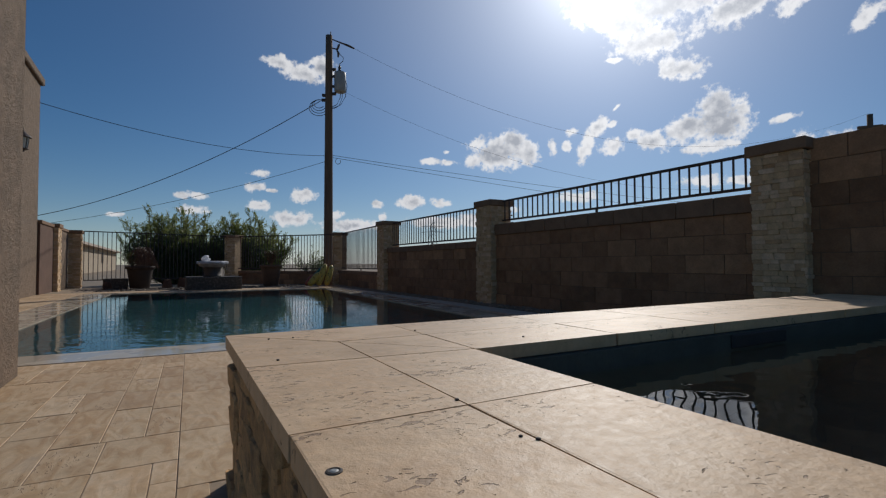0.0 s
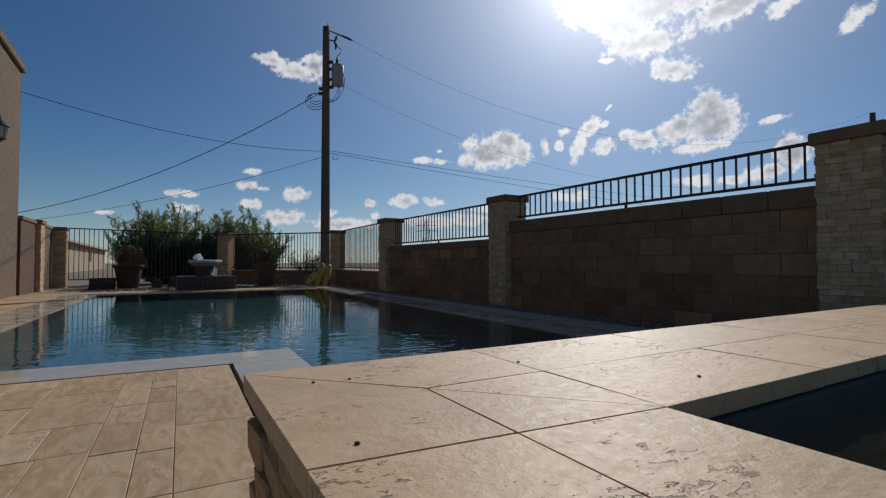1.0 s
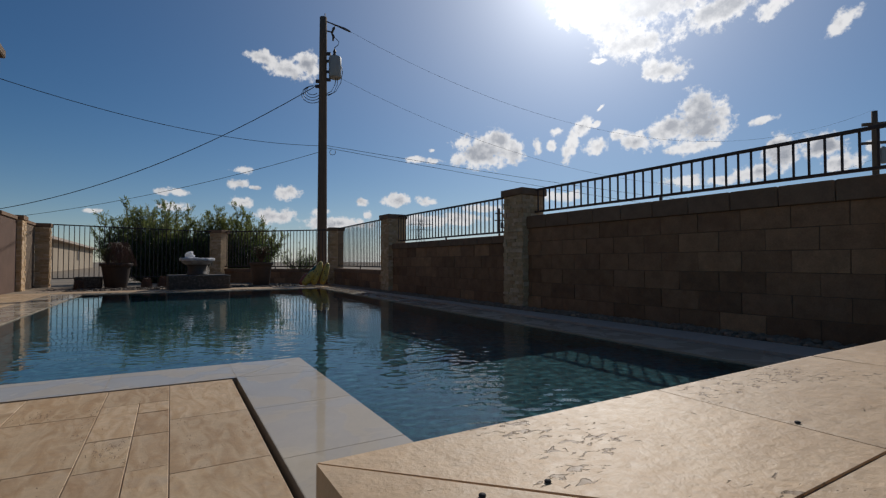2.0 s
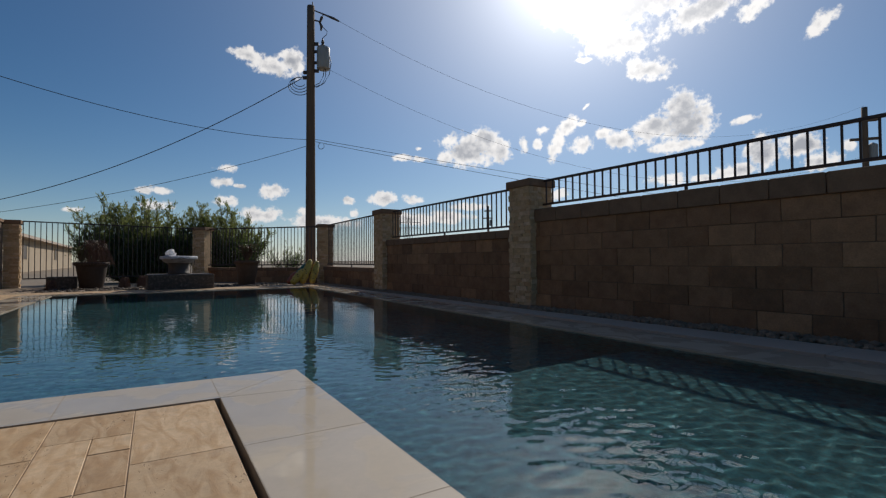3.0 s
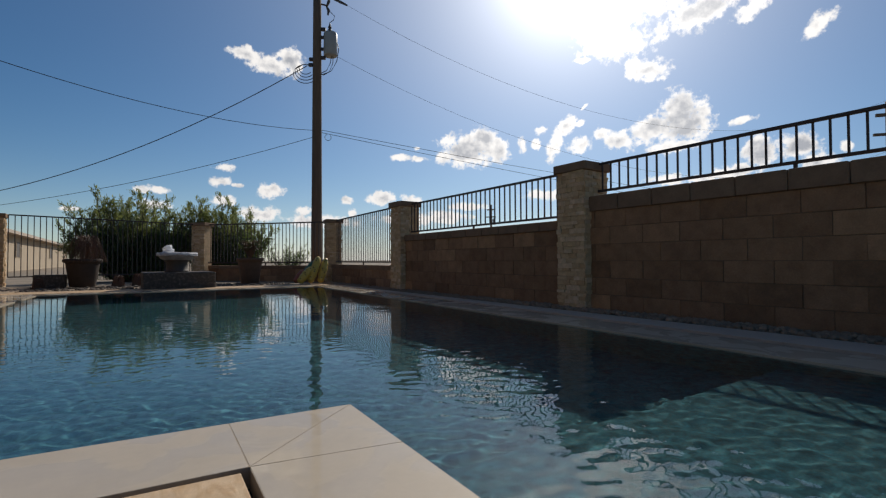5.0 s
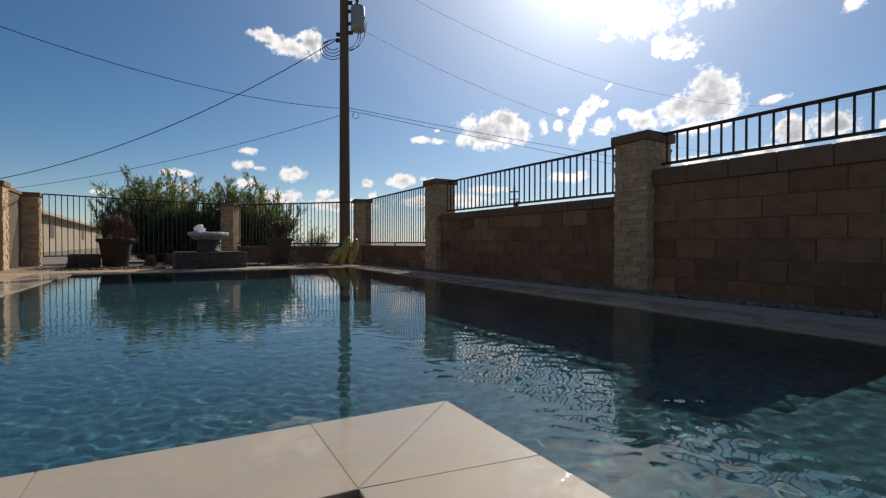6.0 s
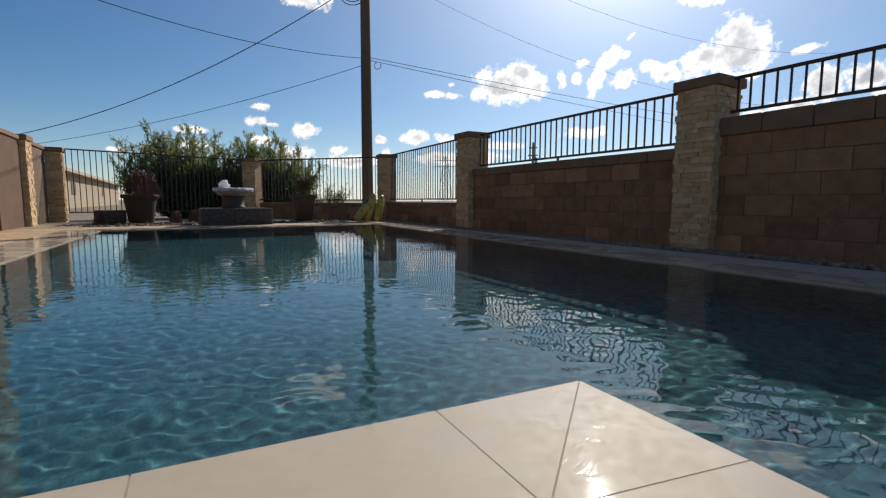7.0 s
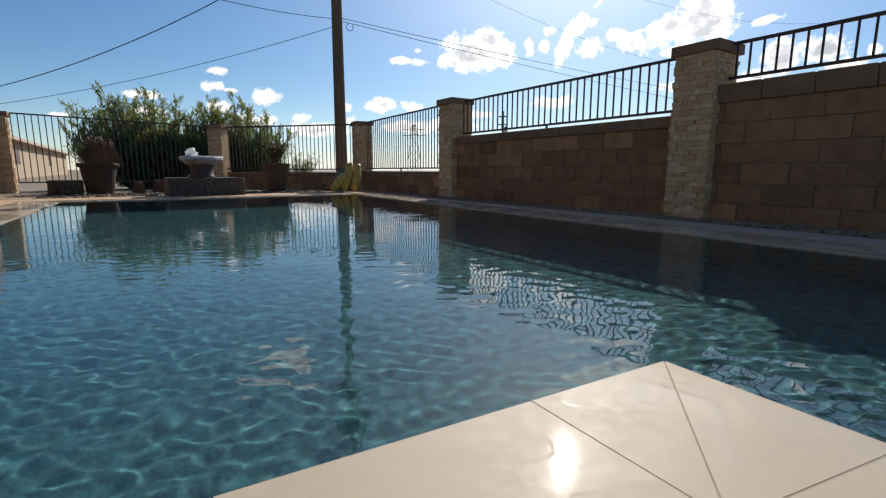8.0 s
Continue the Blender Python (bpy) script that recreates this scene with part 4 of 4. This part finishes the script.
part("lead", tube(bmesh.new(), [off(0.45, 7.12), off(0.42, 6.9), off(0.3, 6.65), off(0.1, 6.55)], 0.012, 6), M_WIRE, pole)
part("lead", tube(bmesh.new(), [off(0.5, 7.12), off(0.5, 6.9), off(0.38, 6.6), off(0.1, 6.5)], 0.012, 6), M_WIRE, pole)
for k in range(4):
    r = 0.2 + 0.06 * k
    pts = [off(-0.36 + r * math.cos(a), 6.68 - 0.05 * k + r * 0.8 * math.sin(a)) for a in [math.pi * (0.35 + 1.45 * j / 12) for j in range(13)]]
    part("coiled_lead", tube(bmesh.new(), pts, 0.012, 6), M_WIRE, pole)
for s_, z in ((-0.18, 7.0), (-0.2, 6.82), (0.2, 7.98), (0.2, 7.06)):
    part("clamp", boxed(-0.07, 0.07, -0.05, 0.05, z - 0.05, z + 0.05, 0.01, m=Matrix.Translation(Vector(off(s_, 0))) @ Matrix.Rotation(-math.pi / 6, 4, "Z")), M_IRON, pole)


def wire(a, b, sag, r, parent):
    a, b = Vector(a), Vector(b)
    pts = [a.lerp(b, u) - Vector((0, 0, 4 * sag * u * (1 - u))) for u in [k / 24 for k in range(25)]]
    part("wire", tube(bmesh.new(), pts, r, 6), M_WIRE, parent, "thin black overhead wire")


wire(off(-0.3, 6.80), (-5.08, 24.43, 2.545), 0.712, 0.013, pole)
wire(off(-0.1, 4.72), (-6.87, 12.36, 5.95), 0.818, 0.008, pole)
wire(off(-0.1, 4.507), (-4.23, 24.24, 2.365), 0.268, 0.008, pole)
wire(off(0.1, 4.74), (40.0, 16.2, 4.5), 0.25, 0.008, pole)
wire(off(0.1, 4.66), (40.0, 16.2, 3.6), 0.2, 0.008, pole)
wire(off(0.95, 8.78), (30.3, 7.9, 8.0), 2.6, 0.004, pole)
wire(off(0.65, 7.1), (30.3, 7.9, 5.6), 2.4, 0.004, pole)
tube_bm = bmesh.new()
tube(tube_bm, [off(0.35 + 0.1 * math.cos(a), 4.5 + 0.1 * math.sin(a)) for a in [math.pi * (0.6 + 1.6 * j / 10) for j in range(11)]], 0.01, 6)
part("wire_loop", tube_bm, M_WIRE, pole)

for at, h in (((30.3, 7.9, -0.08), 8.0), ((39.0, 47.6, -0.08), 7.6)):
    q = wooden_pole("utility_pole", at, h, 0.16, 0.12, "distant wooden utility pole with a crossarm")
    m = Matrix.Translation(at) @ Matrix.Rotation(-0.9, 4, "Z")
    part("crossarm", boxed(-0.5, 0.5, -0.05, 0.05, h - 0.7, h - 0.55, m=m), M_WOOD, q)
    part("crossarm", boxed(-0.6, 0.6, -0.06, 0.06, h - 1.6, h - 1.48, m=m), M_WOOD, q)
    part("small_can", lathe(bmesh.new(), [(0.2, h - 2.6), (0.2, h - 1.9), (0.05, h - 1.8)], 12, (at[0] + 0.3, at[1] - 0.2, 0)), M_TRAFO, q)

# far lattice mast
mast = thing("lattice_mast", (50.0, 88.0, -0.08), "distant pale steel lattice mast with crossarms", "pylon")
half_at = lambda z: 1.1 - 0.085 * z
for sx, sy in ((-1, -1), (1, -1), (1, 1), (-1, 1)):
    part("leg", tube(bmesh.new(), [(50 + sx * half_at(z), 88 + sy * half_at(z), z) for z in (-0.08, 9.6)], 0.05, 5), M_TRAFO, mast)
for k in range(6):
    z0, z1 = 1.6 * k, 1.6 * (k + 1)
    for sy in (-1, 1):
        for sx in (-1, 1):
            part("brace", tube(bmesh.new(), [(50 + sx * half_at(z0), 88 + sy * half_at(z0), z0), (50 - sx * half_at(z1), 88 + sy * half_at(z1), z1)], 0.028, 4), M_TRAFO, mast)
for z in (7.4, 8.6):
    part("crossarm", tube(bmesh.new(), [(48.0, 89.3, z), (50.0, 88.0, z + 0.15), (52.0, 86.7, z)], 0.06, 5), M_TRAFO, mast)

# ---- fountain ----
ftn = thing("fountain", (1.65, 13.05, 0), "dark stone fountain bowl wrapped in plastic on low base", "fountain")
part("base", boxed(0.97, 2.32, 12.45, 13.6, -0.05, 0.335, 0.015), M_FTN, ftn, "dark mottled stone base")
fx, fy = 1.62, 13.0
part("pedestal", lathe(bmesh.new(), [(0.23, 0.33), (0.235, 0.36), (0.215, 0.38), (0.212, 0.54), (0.235, 0.58), (0.26, 0.62)], 32, (fx, fy, 0)), M_BOWL, ftn, smooth=True)
part("bowl", lathe(bmesh.new(), [(0.22, 0.585), (0.31, 0.62), (0.36, 0.68), (0.37, 0.73), (0.34, 0.74), (0.28, 0.70)], 32, (fx, fy, 0)), M_WRAP, ftn, smooth=True)
bm = bmesh.new()
bmesh.ops.create_grid(bm, x_segments=30, y_segments=30, size=0.5)
for v in bm.verts:
    r, a = v.co.length, math.atan2(v.co.y, v.co.x)
    reach = 0.40 + 0.05 * noise.noise(Vector((math.cos(a) * 2.2, math.sin(a) * 2.2, 3)))
    k = reach / r if r > reach else 1
    edge = max(0.0, min(r, 0.5) - 0.36)
    n = noise.noise(v.co * 9) * 0.026 + noise.noise(v.co * 23) * 0.014
    v.co = Vector((fx + v.co.x * k, fy + v.co.y * k, 0.755 + n * 0.8 - edge * 0.45 + 0.05 * math.exp(-((v.co.x + 0.2) ** 2 + (v.co.y + 0.15) ** 2) / 0.008)))
sheet = part("plastic_sheet", bm, M_PLASTIC, ftn, "crumpled white plastic sheet", smooth=True)
md = sheet.modifiers.new("thick", "SOLIDIFY")
md.thickness = 0.004
bm = bmesh.new()
bmesh.ops.create_icosphere(bm, subdivisions=3, radius=0.1, matrix=Matrix.Translation((fx - 0.17, fy - 0.05, 0.82)))
for v in bm.verts:
    v.co += Vector((1, 0.7, 0.5)) * noise.noise(v.co * 16) * 0.05
part("plastic_knot", bm, M_PLASTIC, ftn, "bunched plastic", smooth=True)


# ---- potted plants ----
def pot(at, r, h, label, mat):
    p = thing("plant_pot", at, label, "plant pot", "plant pots")
    part("vessel", lathe(bmesh.new(), [(r * 0.62, 0), (r * 0.66, 0.02), (r * 0.86, h * 0.8), (r * 0.88, h * 0.86), (r, h * 0.88), (r * 1.02, h * 0.97), (r * 0.98, h), (r * 0.88, h), (r * 0.84, h * 0.9)], 32, at), mat, p, smooth=True)
    part("soil", lathe(bmesh.new(), [(r * 0.83, h * 0.9), (r * 0.8, h * 0.92)], 24, at), M_SOIL, p)
    return p


def arching(bm, base, n, reach, height, r, seed, droop=0.8):
    rnd = random.Random(seed)
    for _ in range(n):
        a, q, hh = rnd.uniform(0, 6.283), rnd.uniform(0.35, 1) * reach, height * rnd.uniform(0.55, 1.0)
        pts = []
        for k in range(9):
            u = k / 8
            pts.append((base[0] + math.cos(a) * q * u + rnd.uniform(-0.012, 0.012), base[1] + math.sin(a) * q * u + rnd.uniform(-0.012, 0.012),
                        base[2] + hh * (math.sin(u * math.pi * droop) if droop > 0.5 else u)))
        tube(bm, pts, [r * (1 - 0.6 * k / 8) for k in range(9)], 4, False)
    return bm


pot((-0.15, 15.05, -0.03), 0.38, 0.66, "dark clay pot holding a dry brown plant", M_POT)
dry = thing("dry_plant", (-0.22, 15.05, 0.62), "dry brown arching grass tuft in a pot", "plant")
part("stem_tuft", arching(bmesh.new(), (-0.08, 15.0, 0.60), 330, 0.46, 0.60, 0.0042, 3, 1.03), M_DRY, dry)
part("stem_tuft", arching(bmesh.new(), (-0.36, 15.05, 0.58), 46, 0.30, 0.46, 0.008, 4, 0.8), M_LEAF2, dry, "thin upright green stems")
pot((3.42, 14.35, -0.03), 0.34, 0.68, "brown clay pot with a small shrub beside low wall", M_POT_BROWN)
shr = thing("small_shrub", (3.5, 14.35, 0.62), "small sparse green and brown shrub in a pot", "plant")
part("stem_tuft", arching(bmesh.new(), (3.42, 14.35, 0.58), 220, 0.30, 0.55, 0.006, 8, 0.6), M_DRY, shr)


def leaf_cloud(name, centres, leaf, mat, parent, seed, label="", along=None):
    """Leaves: narrow blades at the given places, leaning with their twig."""
    rng = np.random.default_rng(seed)
    c = np.asarray(centres)
    n = len(c)
    d = rng.normal(size=(n, 3)) * (1, 1, 0.8) + (0, 0, 0.35)
    if along is not None:
        d = d * 0.42 + np.asarray(along)
    d /= np.linalg.norm(d, axis=1)[:, None]
    s = np.cross(d, rng.normal(size=(n, 3)))
    s /= np.linalg.norm(s, axis=1)[:, None]
    L = (leaf * rng.uniform(0.6, 1.3, n))[:, None]
    v = np.stack([c, c + d * L * 0.5 + s * L * 0.13, c + d * L, c + d * L * 0.5 - s * L * 0.13], 1).reshape(-1, 3)
    i = np.arange(n)[:, None] * 4
    f = np.concatenate([i + (0, 1, 2), i + (0, 2, 3)])
    me = bpy.data.meshes.new(name)
    me.from_pydata(v.tolist(), [], f.tolist())
    me.materials.append(mat)
    return part(name, me, None, parent, label)


leaf_cloud("leaves", np.random.default_rng(2).normal(size=(260, 3)) * (0.15, 0.15, 0.15) + (3.4, 14.4, 1.0), 0.09, M_LEAF, shr, 5)


def big_shrub(at, width, height, seed, label, stems=46, leaf=0.13, twigs=9, per=26):
    """Many-stemmed tall shrub: stems fan up from the base and end in leafy plumes of twigs that stand free at the top."""
    rnd = random.Random(seed)
    t = thing("shrub", at, label, "shrub", "tall shrubs")
    bm, low, low_d, high, high_d = bmesh.new(), [], [], [], []
    for k in range(stems):
        a = rnd.uniform(0, 6.283)
        q = math.sqrt(rnd.random()) * width / 2
        top = height * (1 - 0.28 * (q / (width / 2)) ** 2) * (0.54 + 0.46 * rnd.random())
        p0 = Vector((at[0] + math.cos(a) * q * 0.25, at[1] + math.sin(a) * q * 0.25, at[2] - 0.05))
        tip = Vector((at[0] + math.cos(a) * q, at[1] + math.sin(a) * q * 0.7, at[2] + top)) + Vector((rnd.gauss(-0.05, 0.22), rnd.gauss(0, 0.15), 0))
        mid = p0.lerp(tip, 0.5) + Vector((math.cos(a), math.sin(a), 0)) * q * 0.25
        pts = [p0.lerp(mid, u).lerp(mid.lerp(tip, u), u) for u in [j / 7 for j in range(8)]]
        tube(bm, pts, [0.03 * (1 - 0.85 * j / 7) for j in range(8)], 4, False)
        for w in range(twigs):
            u = 0.06 + 0.94 * (w + rnd.random()) / twigs
            start = p0.lerp(mid, u).lerp(mid.lerp(tip, u), u)
            rise = (tip - mid).normalized()
            d = (rise * 0.9 + Vector((rnd.gauss(0, 0.55), rnd.gauss(0, 0.55), rnd.uniform(-0.1, 0.4)))).normalized()
            long = rnd.uniform(0.28, 0.6) * (1.25 - 0.5 * u) * height / 3.2
            end = start + d * long + Vector((0, 0, -0.12 * long))
            tube(bm, [start, start.lerp(end, 0.5) + Vector((0, 0, 0.02)), end], [0.007, 0.005, 0.002], 3, False)
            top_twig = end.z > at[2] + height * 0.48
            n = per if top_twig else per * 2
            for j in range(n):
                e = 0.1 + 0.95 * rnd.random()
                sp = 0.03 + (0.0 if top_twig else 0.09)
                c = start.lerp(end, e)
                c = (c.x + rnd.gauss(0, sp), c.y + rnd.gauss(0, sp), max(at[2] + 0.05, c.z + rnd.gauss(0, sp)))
                # Most upper-twig leaves take the brighter tone: sunlight put into their colour.
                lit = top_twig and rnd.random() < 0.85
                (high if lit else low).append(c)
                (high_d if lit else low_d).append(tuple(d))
    tagged(part("stem", bm, M_BARK, t), kind="stuff")
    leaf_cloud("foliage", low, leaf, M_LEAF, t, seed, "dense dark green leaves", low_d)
    leaf_cloud("young_foliage", high, leaf, M_LEAF2, t, seed + 1, "upper leaves painted in a lighter, sunlit tone", high_d)
    return t


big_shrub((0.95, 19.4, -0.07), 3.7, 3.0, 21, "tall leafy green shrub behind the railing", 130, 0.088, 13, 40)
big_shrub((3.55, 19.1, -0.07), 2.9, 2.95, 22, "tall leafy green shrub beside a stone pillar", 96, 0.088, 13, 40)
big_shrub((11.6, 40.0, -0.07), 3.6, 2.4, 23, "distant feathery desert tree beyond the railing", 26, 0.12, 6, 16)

# inflatable floats leaning at the corner
rnd = random.Random(31)


def pool_float(base, top, r, mat, label, spots):
    """A long lumpy inflatable, leaning; dark spots sit on its skin."""
    f = thing("pool_float", base, label, "pool float", "pool floats")
    a, b = Vector(base), Vector(top)
    pts = [a.lerp(b, j / 14) for j in range(15)]
    rad = [r * (0.55 + 0.45 * math.sin(math.pi * min(1.0, 0.12 + 0.8 * j / 14)) + 0.07 * math.sin(j * 1.9)) for j in range(15)]
    rad[0], rad[-1] = r * 0.45, r * 0.35
    part("tube", tube(bmesh.new(), pts, rad, 16), mat, f, smooth=True)
    for k in range(spots):
        j = 2 + (k * 5) % 11
        toward = Vector((-0.32 + rnd.uniform(-0.5, 0.5), -0.95, 0.25)).normalized()
        axis = (b - a).normalized()
        toward = (toward - axis * toward.dot(axis)).normalized()
        bm = bmesh.new()
        bmesh.ops.create_uvsphere(bm, u_segments=10, v_segments=6, radius=0.017)
        for v in bm.verts:
            v.co = pts[j] + toward * rad[j] * 0.97 + v.co - toward * v.co.dot(toward) * 0.75
        part("spot", bm, M_SLOT, f, "dark spot", smooth=True)


yl = "yellow spotted inflatable pool float leaning on the wall"
pool_float((4.16, 12.52, 0.05), (4.50, 12.62, 0.40), 0.10, M_FLOAT, yl, 4)
pool_float((4.42, 12.50, 0.05), (4.72, 12.75, 0.66), 0.10, M_FLOAT, yl, 6)
pool_float((4.66, 12.46, 0.05), (4.90, 12.72, 0.62), 0.095, M_FLOAT, yl, 6)
pool_float((4.22, 12.72, 0.05), (4.66, 12.86, 0.56), 0.09, M_FLOAT_GREEN, "dark green inflatable pool float behind yellow ones", 0)
pool_float((4.10, 12.66, 0.05), (4.34, 12.74, 0.33), 0.08, M_FLOAT_RED, "faded red inflatable pool float beside yellow ones", 0)

# low dry plants and stones in the far bed
bed = tagged(part("planting_bed", boxed(-2.0, 5.2, 12.76, 17.2, -0.1, -0.03), M_SOIL), "dry soil planting bed behind the pool", "ground", kind="structure")
for x, y, r in ((0.55, 14.6, 0.16), (0.95, 14.9, 0.18), (-0.9, 14.6, 0.14)):
    g = thing("dry_tuft", (x, y, -0.03), "small dry brown grass tuft on soil", "plant", "dry tufts")
    part("blade_tuft", arching(bmesh.new(), (x, y, -0.03), 260, r, r * 1.7, 0.006, int(x * 10), 1.1), M_DRY, g)
bm = bmesh.new()
for k in range(520):
    s = rnd.uniform(0.015, 0.045)
    bmesh.ops.create_icosphere(bm, subdivisions=1, radius=s, matrix=Matrix.Translation((rnd.uniform(-1.5, 4.2), rnd.uniform(12.9, 14.6), -0.03 + s * 0.3)) @ Matrix.Diagonal((1.2, 1, 0.7, 1)))
tagged(part("gravel", bm, M_GRAVEL), "scattered dark stones on the planting bed", "gravel", kind="stuff")
for x, y in ((-0.75, 15.2),):
    boxp = tagged(part("stone_block", boxed(x - 0.3, x + 0.3, y - 0.15, y + 0.15, -0.03, 0.27, 0.02), M_FTN), "low dark stone block beside the pot", "stone block")

# ---- neighbour's building ----
nb = thing("neighbour_building", (-8, 58, 0), "long low tan building with a sloped roof behind the fence", "building")
part("wall", boxed(-14.0, -5.6, 38, 80, -0.1, 2.35), M_STUCCO2, nb)
bm = bmesh.new()
prof = [(-5.0, 2.3), (-5.0, 2.5), (-9.8, 3.4), (-14.6, 2.5), (-14.6, 2.3)]
f0 = [bm.verts.new((x, 37.4, z)) for x, z in prof]
f1 = [bm.verts.new((x, 80.6, z)) for x, z in prof]
bm.faces.new(f0)
bm.faces.new(f1[::-1])
for k in range(5):
    bm.faces.new((f0[k], f1[k], f1[(k + 1) % 5], f0[(k + 1) % 5]))
bmesh.ops.recalc_face_normals(bm, faces=bm.faces)
part("roof", bm, M_ROOF, nb, "pale sloped roof")
for y in (44.5, 62):
    w = part("window", boxed(-5.62, -5.56, y, y + 1.4, 0.9, 1.9), M_BOWL, nb, "dark window")
    part("frame", boxed(-5.6, -5.54, y - 0.08, y, 0.85, 1.95), M_STUCCO2, w)
    part("frame", boxed(-5.6, -5.54, y + 1.4, y + 1.48, 0.85, 1.95), M_STUCCO2, w)
part("pipe", tube(bmesh.new(), [(-7, 44, 2.8), (-7, 44, 3.5)], 0.07, 8), M_TRAFO, nb)

# ---- deck paving, piece by piece ----
PAVES = [mesh_of(rough_block(80 + s, 0.006, 0.02), "paver", M_PAVE) for s in range(3)]


def paver(x0, x1, y0, y1):
    if x1 > -1.2 and y1 > 0.5 and x0 < CX and y0 < YN:
        slab("paver", [drift(x0, y0), drift(x1, y0), drift(x1, y1), drift(x0, y1)], rnd.uniform(-0.001, 0.001), 0.03, M_PAVE, deck, 0.0014, 0.0016)
    else:
        piece("paver", rnd.choice(PAVES), deck, ((x0 + x1) / 2, (y0 + y1) / 2, -0.015 + rnd.uniform(-0.001, 0.001)), (x1 - x0 - 0.0028, y1 - y0 - 0.0028, 0.03))


def ashlar(x0, x1, y0, y1, unit=0.2032):
    """Mixed rectangles on one module, as travertine sets are laid."""
    nx, ny = max(1, round((x1 - x0) / unit)), max(1, round((y1 - y0) / unit))
    ux, uy = (x1 - x0) / nx, (y1 - y0) / ny
    taken = set()
    for j in range(ny):
        for i in range(nx):
            if (i, j) in taken:
                continue
            sizes = [(3, 2), (2, 3), (2, 2), (2, 2), (2, 1), (1, 2), (2, 1), (1, 1)]
            rnd.shuffle(sizes)
            for w, h in sizes + [(1, 1)]:
                cells = [(i + a, j + b) for a in range(w) for b in range(h)]
                if i + w <= nx and j + h <= ny and not any(c in taken for c in cells):
                    break
            taken.update(cells)
            paver(x0 + i * ux, x0 + (i + w) * ux, y0 + j * uy, y0 + (j + h) * uy)


E1, YD = CX - W - SL, YN - SL
# the sets nearest to the walk, column by column
COLUMNS = [
    (0.655, E1, (YD, 1.79, 1.21, 0.555, 0.0)), (0.535, 0.655, (2.11, 1.945, 1.64, 1.29, 0.95, 0.56)),
    (0.39, 0.655, (YD, 2.11)), (0.39, 0.535, (2.11, 1.64, 1.34, 1.0, 0.56)), (0.07, 0.39, (YD, 1.99, 1.41)),
    (0.215, 0.39, (1.41, 1.05)), (0.07, 0.215, (1.41, 1.05)), (0.235, 0.39, (1.05, 0.56)), (0.07, 0.235, (1.05, 0.735)),
    (0.235, 0.41, (0.56, 0.25)), (0.07, 0.235, (0.735, 0.25)), (0.41, 0.655, (0.56, 0.25)), (0.41, 0.58, (0.25, -0.1)),
    (0.58, 0.655, (0.25, 0.07, -0.1)), (0.07, 0.41, (0.25, -0.1)), (0.655, 0.745, (0.0, -0.4)), (0.07, 0.655, (-0.1, -0.4)),
]
for x0, x1, lines in COLUMNS:
    for a, b in zip(lines, lines[1:]):
        paver(x0, x1, b, a)
ashlar(0.07 - 0.2032 * 11, 0.07, -0.4, YD)
ashlar(-0.1, 0.745, -2.0, -0.4)
ashlar(-2.7, PX0 - WW - SL, YD + 0.15, 12.4)
ashlar(PX0 - WW - SL, PX1 + W, PY1 + W + SL, 12.75)
# strip between the rim and the pebbles, tapering where the pool stands askew
east = thing("deck_east", (0, 0, 0), "shaded narrow paved strip between pool and wall", "paving", kind="structure")
edge = lambda y: CX + (PX1 + W + SL - CX) * math.cos(POOL_TURN) - math.tan(POOL_TURN) * (y - CY) + 0.09 + 0.02
y = -4.2
while y < 12.7:
    y1 = min(y + 0.61, 12.75)
    bm = bmesh.new()
    g = 0.0025
    top = [bm.verts.new(q) for q in ((edge(y + g), y + g, -0.001), (4.87, y + g, -0.001), (4.87, y1 - g, -0.001), (edge(y1 - g), y1 - g, -0.001))]
    low = [bm.verts.new(v.co - Vector((0, 0, 0.03))) for v in top]
    bm.faces.new(top)
    for k in range(4):
        bm.faces.new((low[k], low[(k + 1) % 4], top[(k + 1) % 4], top[k]))
    part("paver", bm, M_STRIP, east)
    y = y1
for ob in (basin, water, deck, rim):
    ob.matrix_basis = ASKEW @ ob.matrix_basis
for ob in (spa, sw):
    ob.matrix_basis = SPA_ASKEW @ ob.matrix_basis
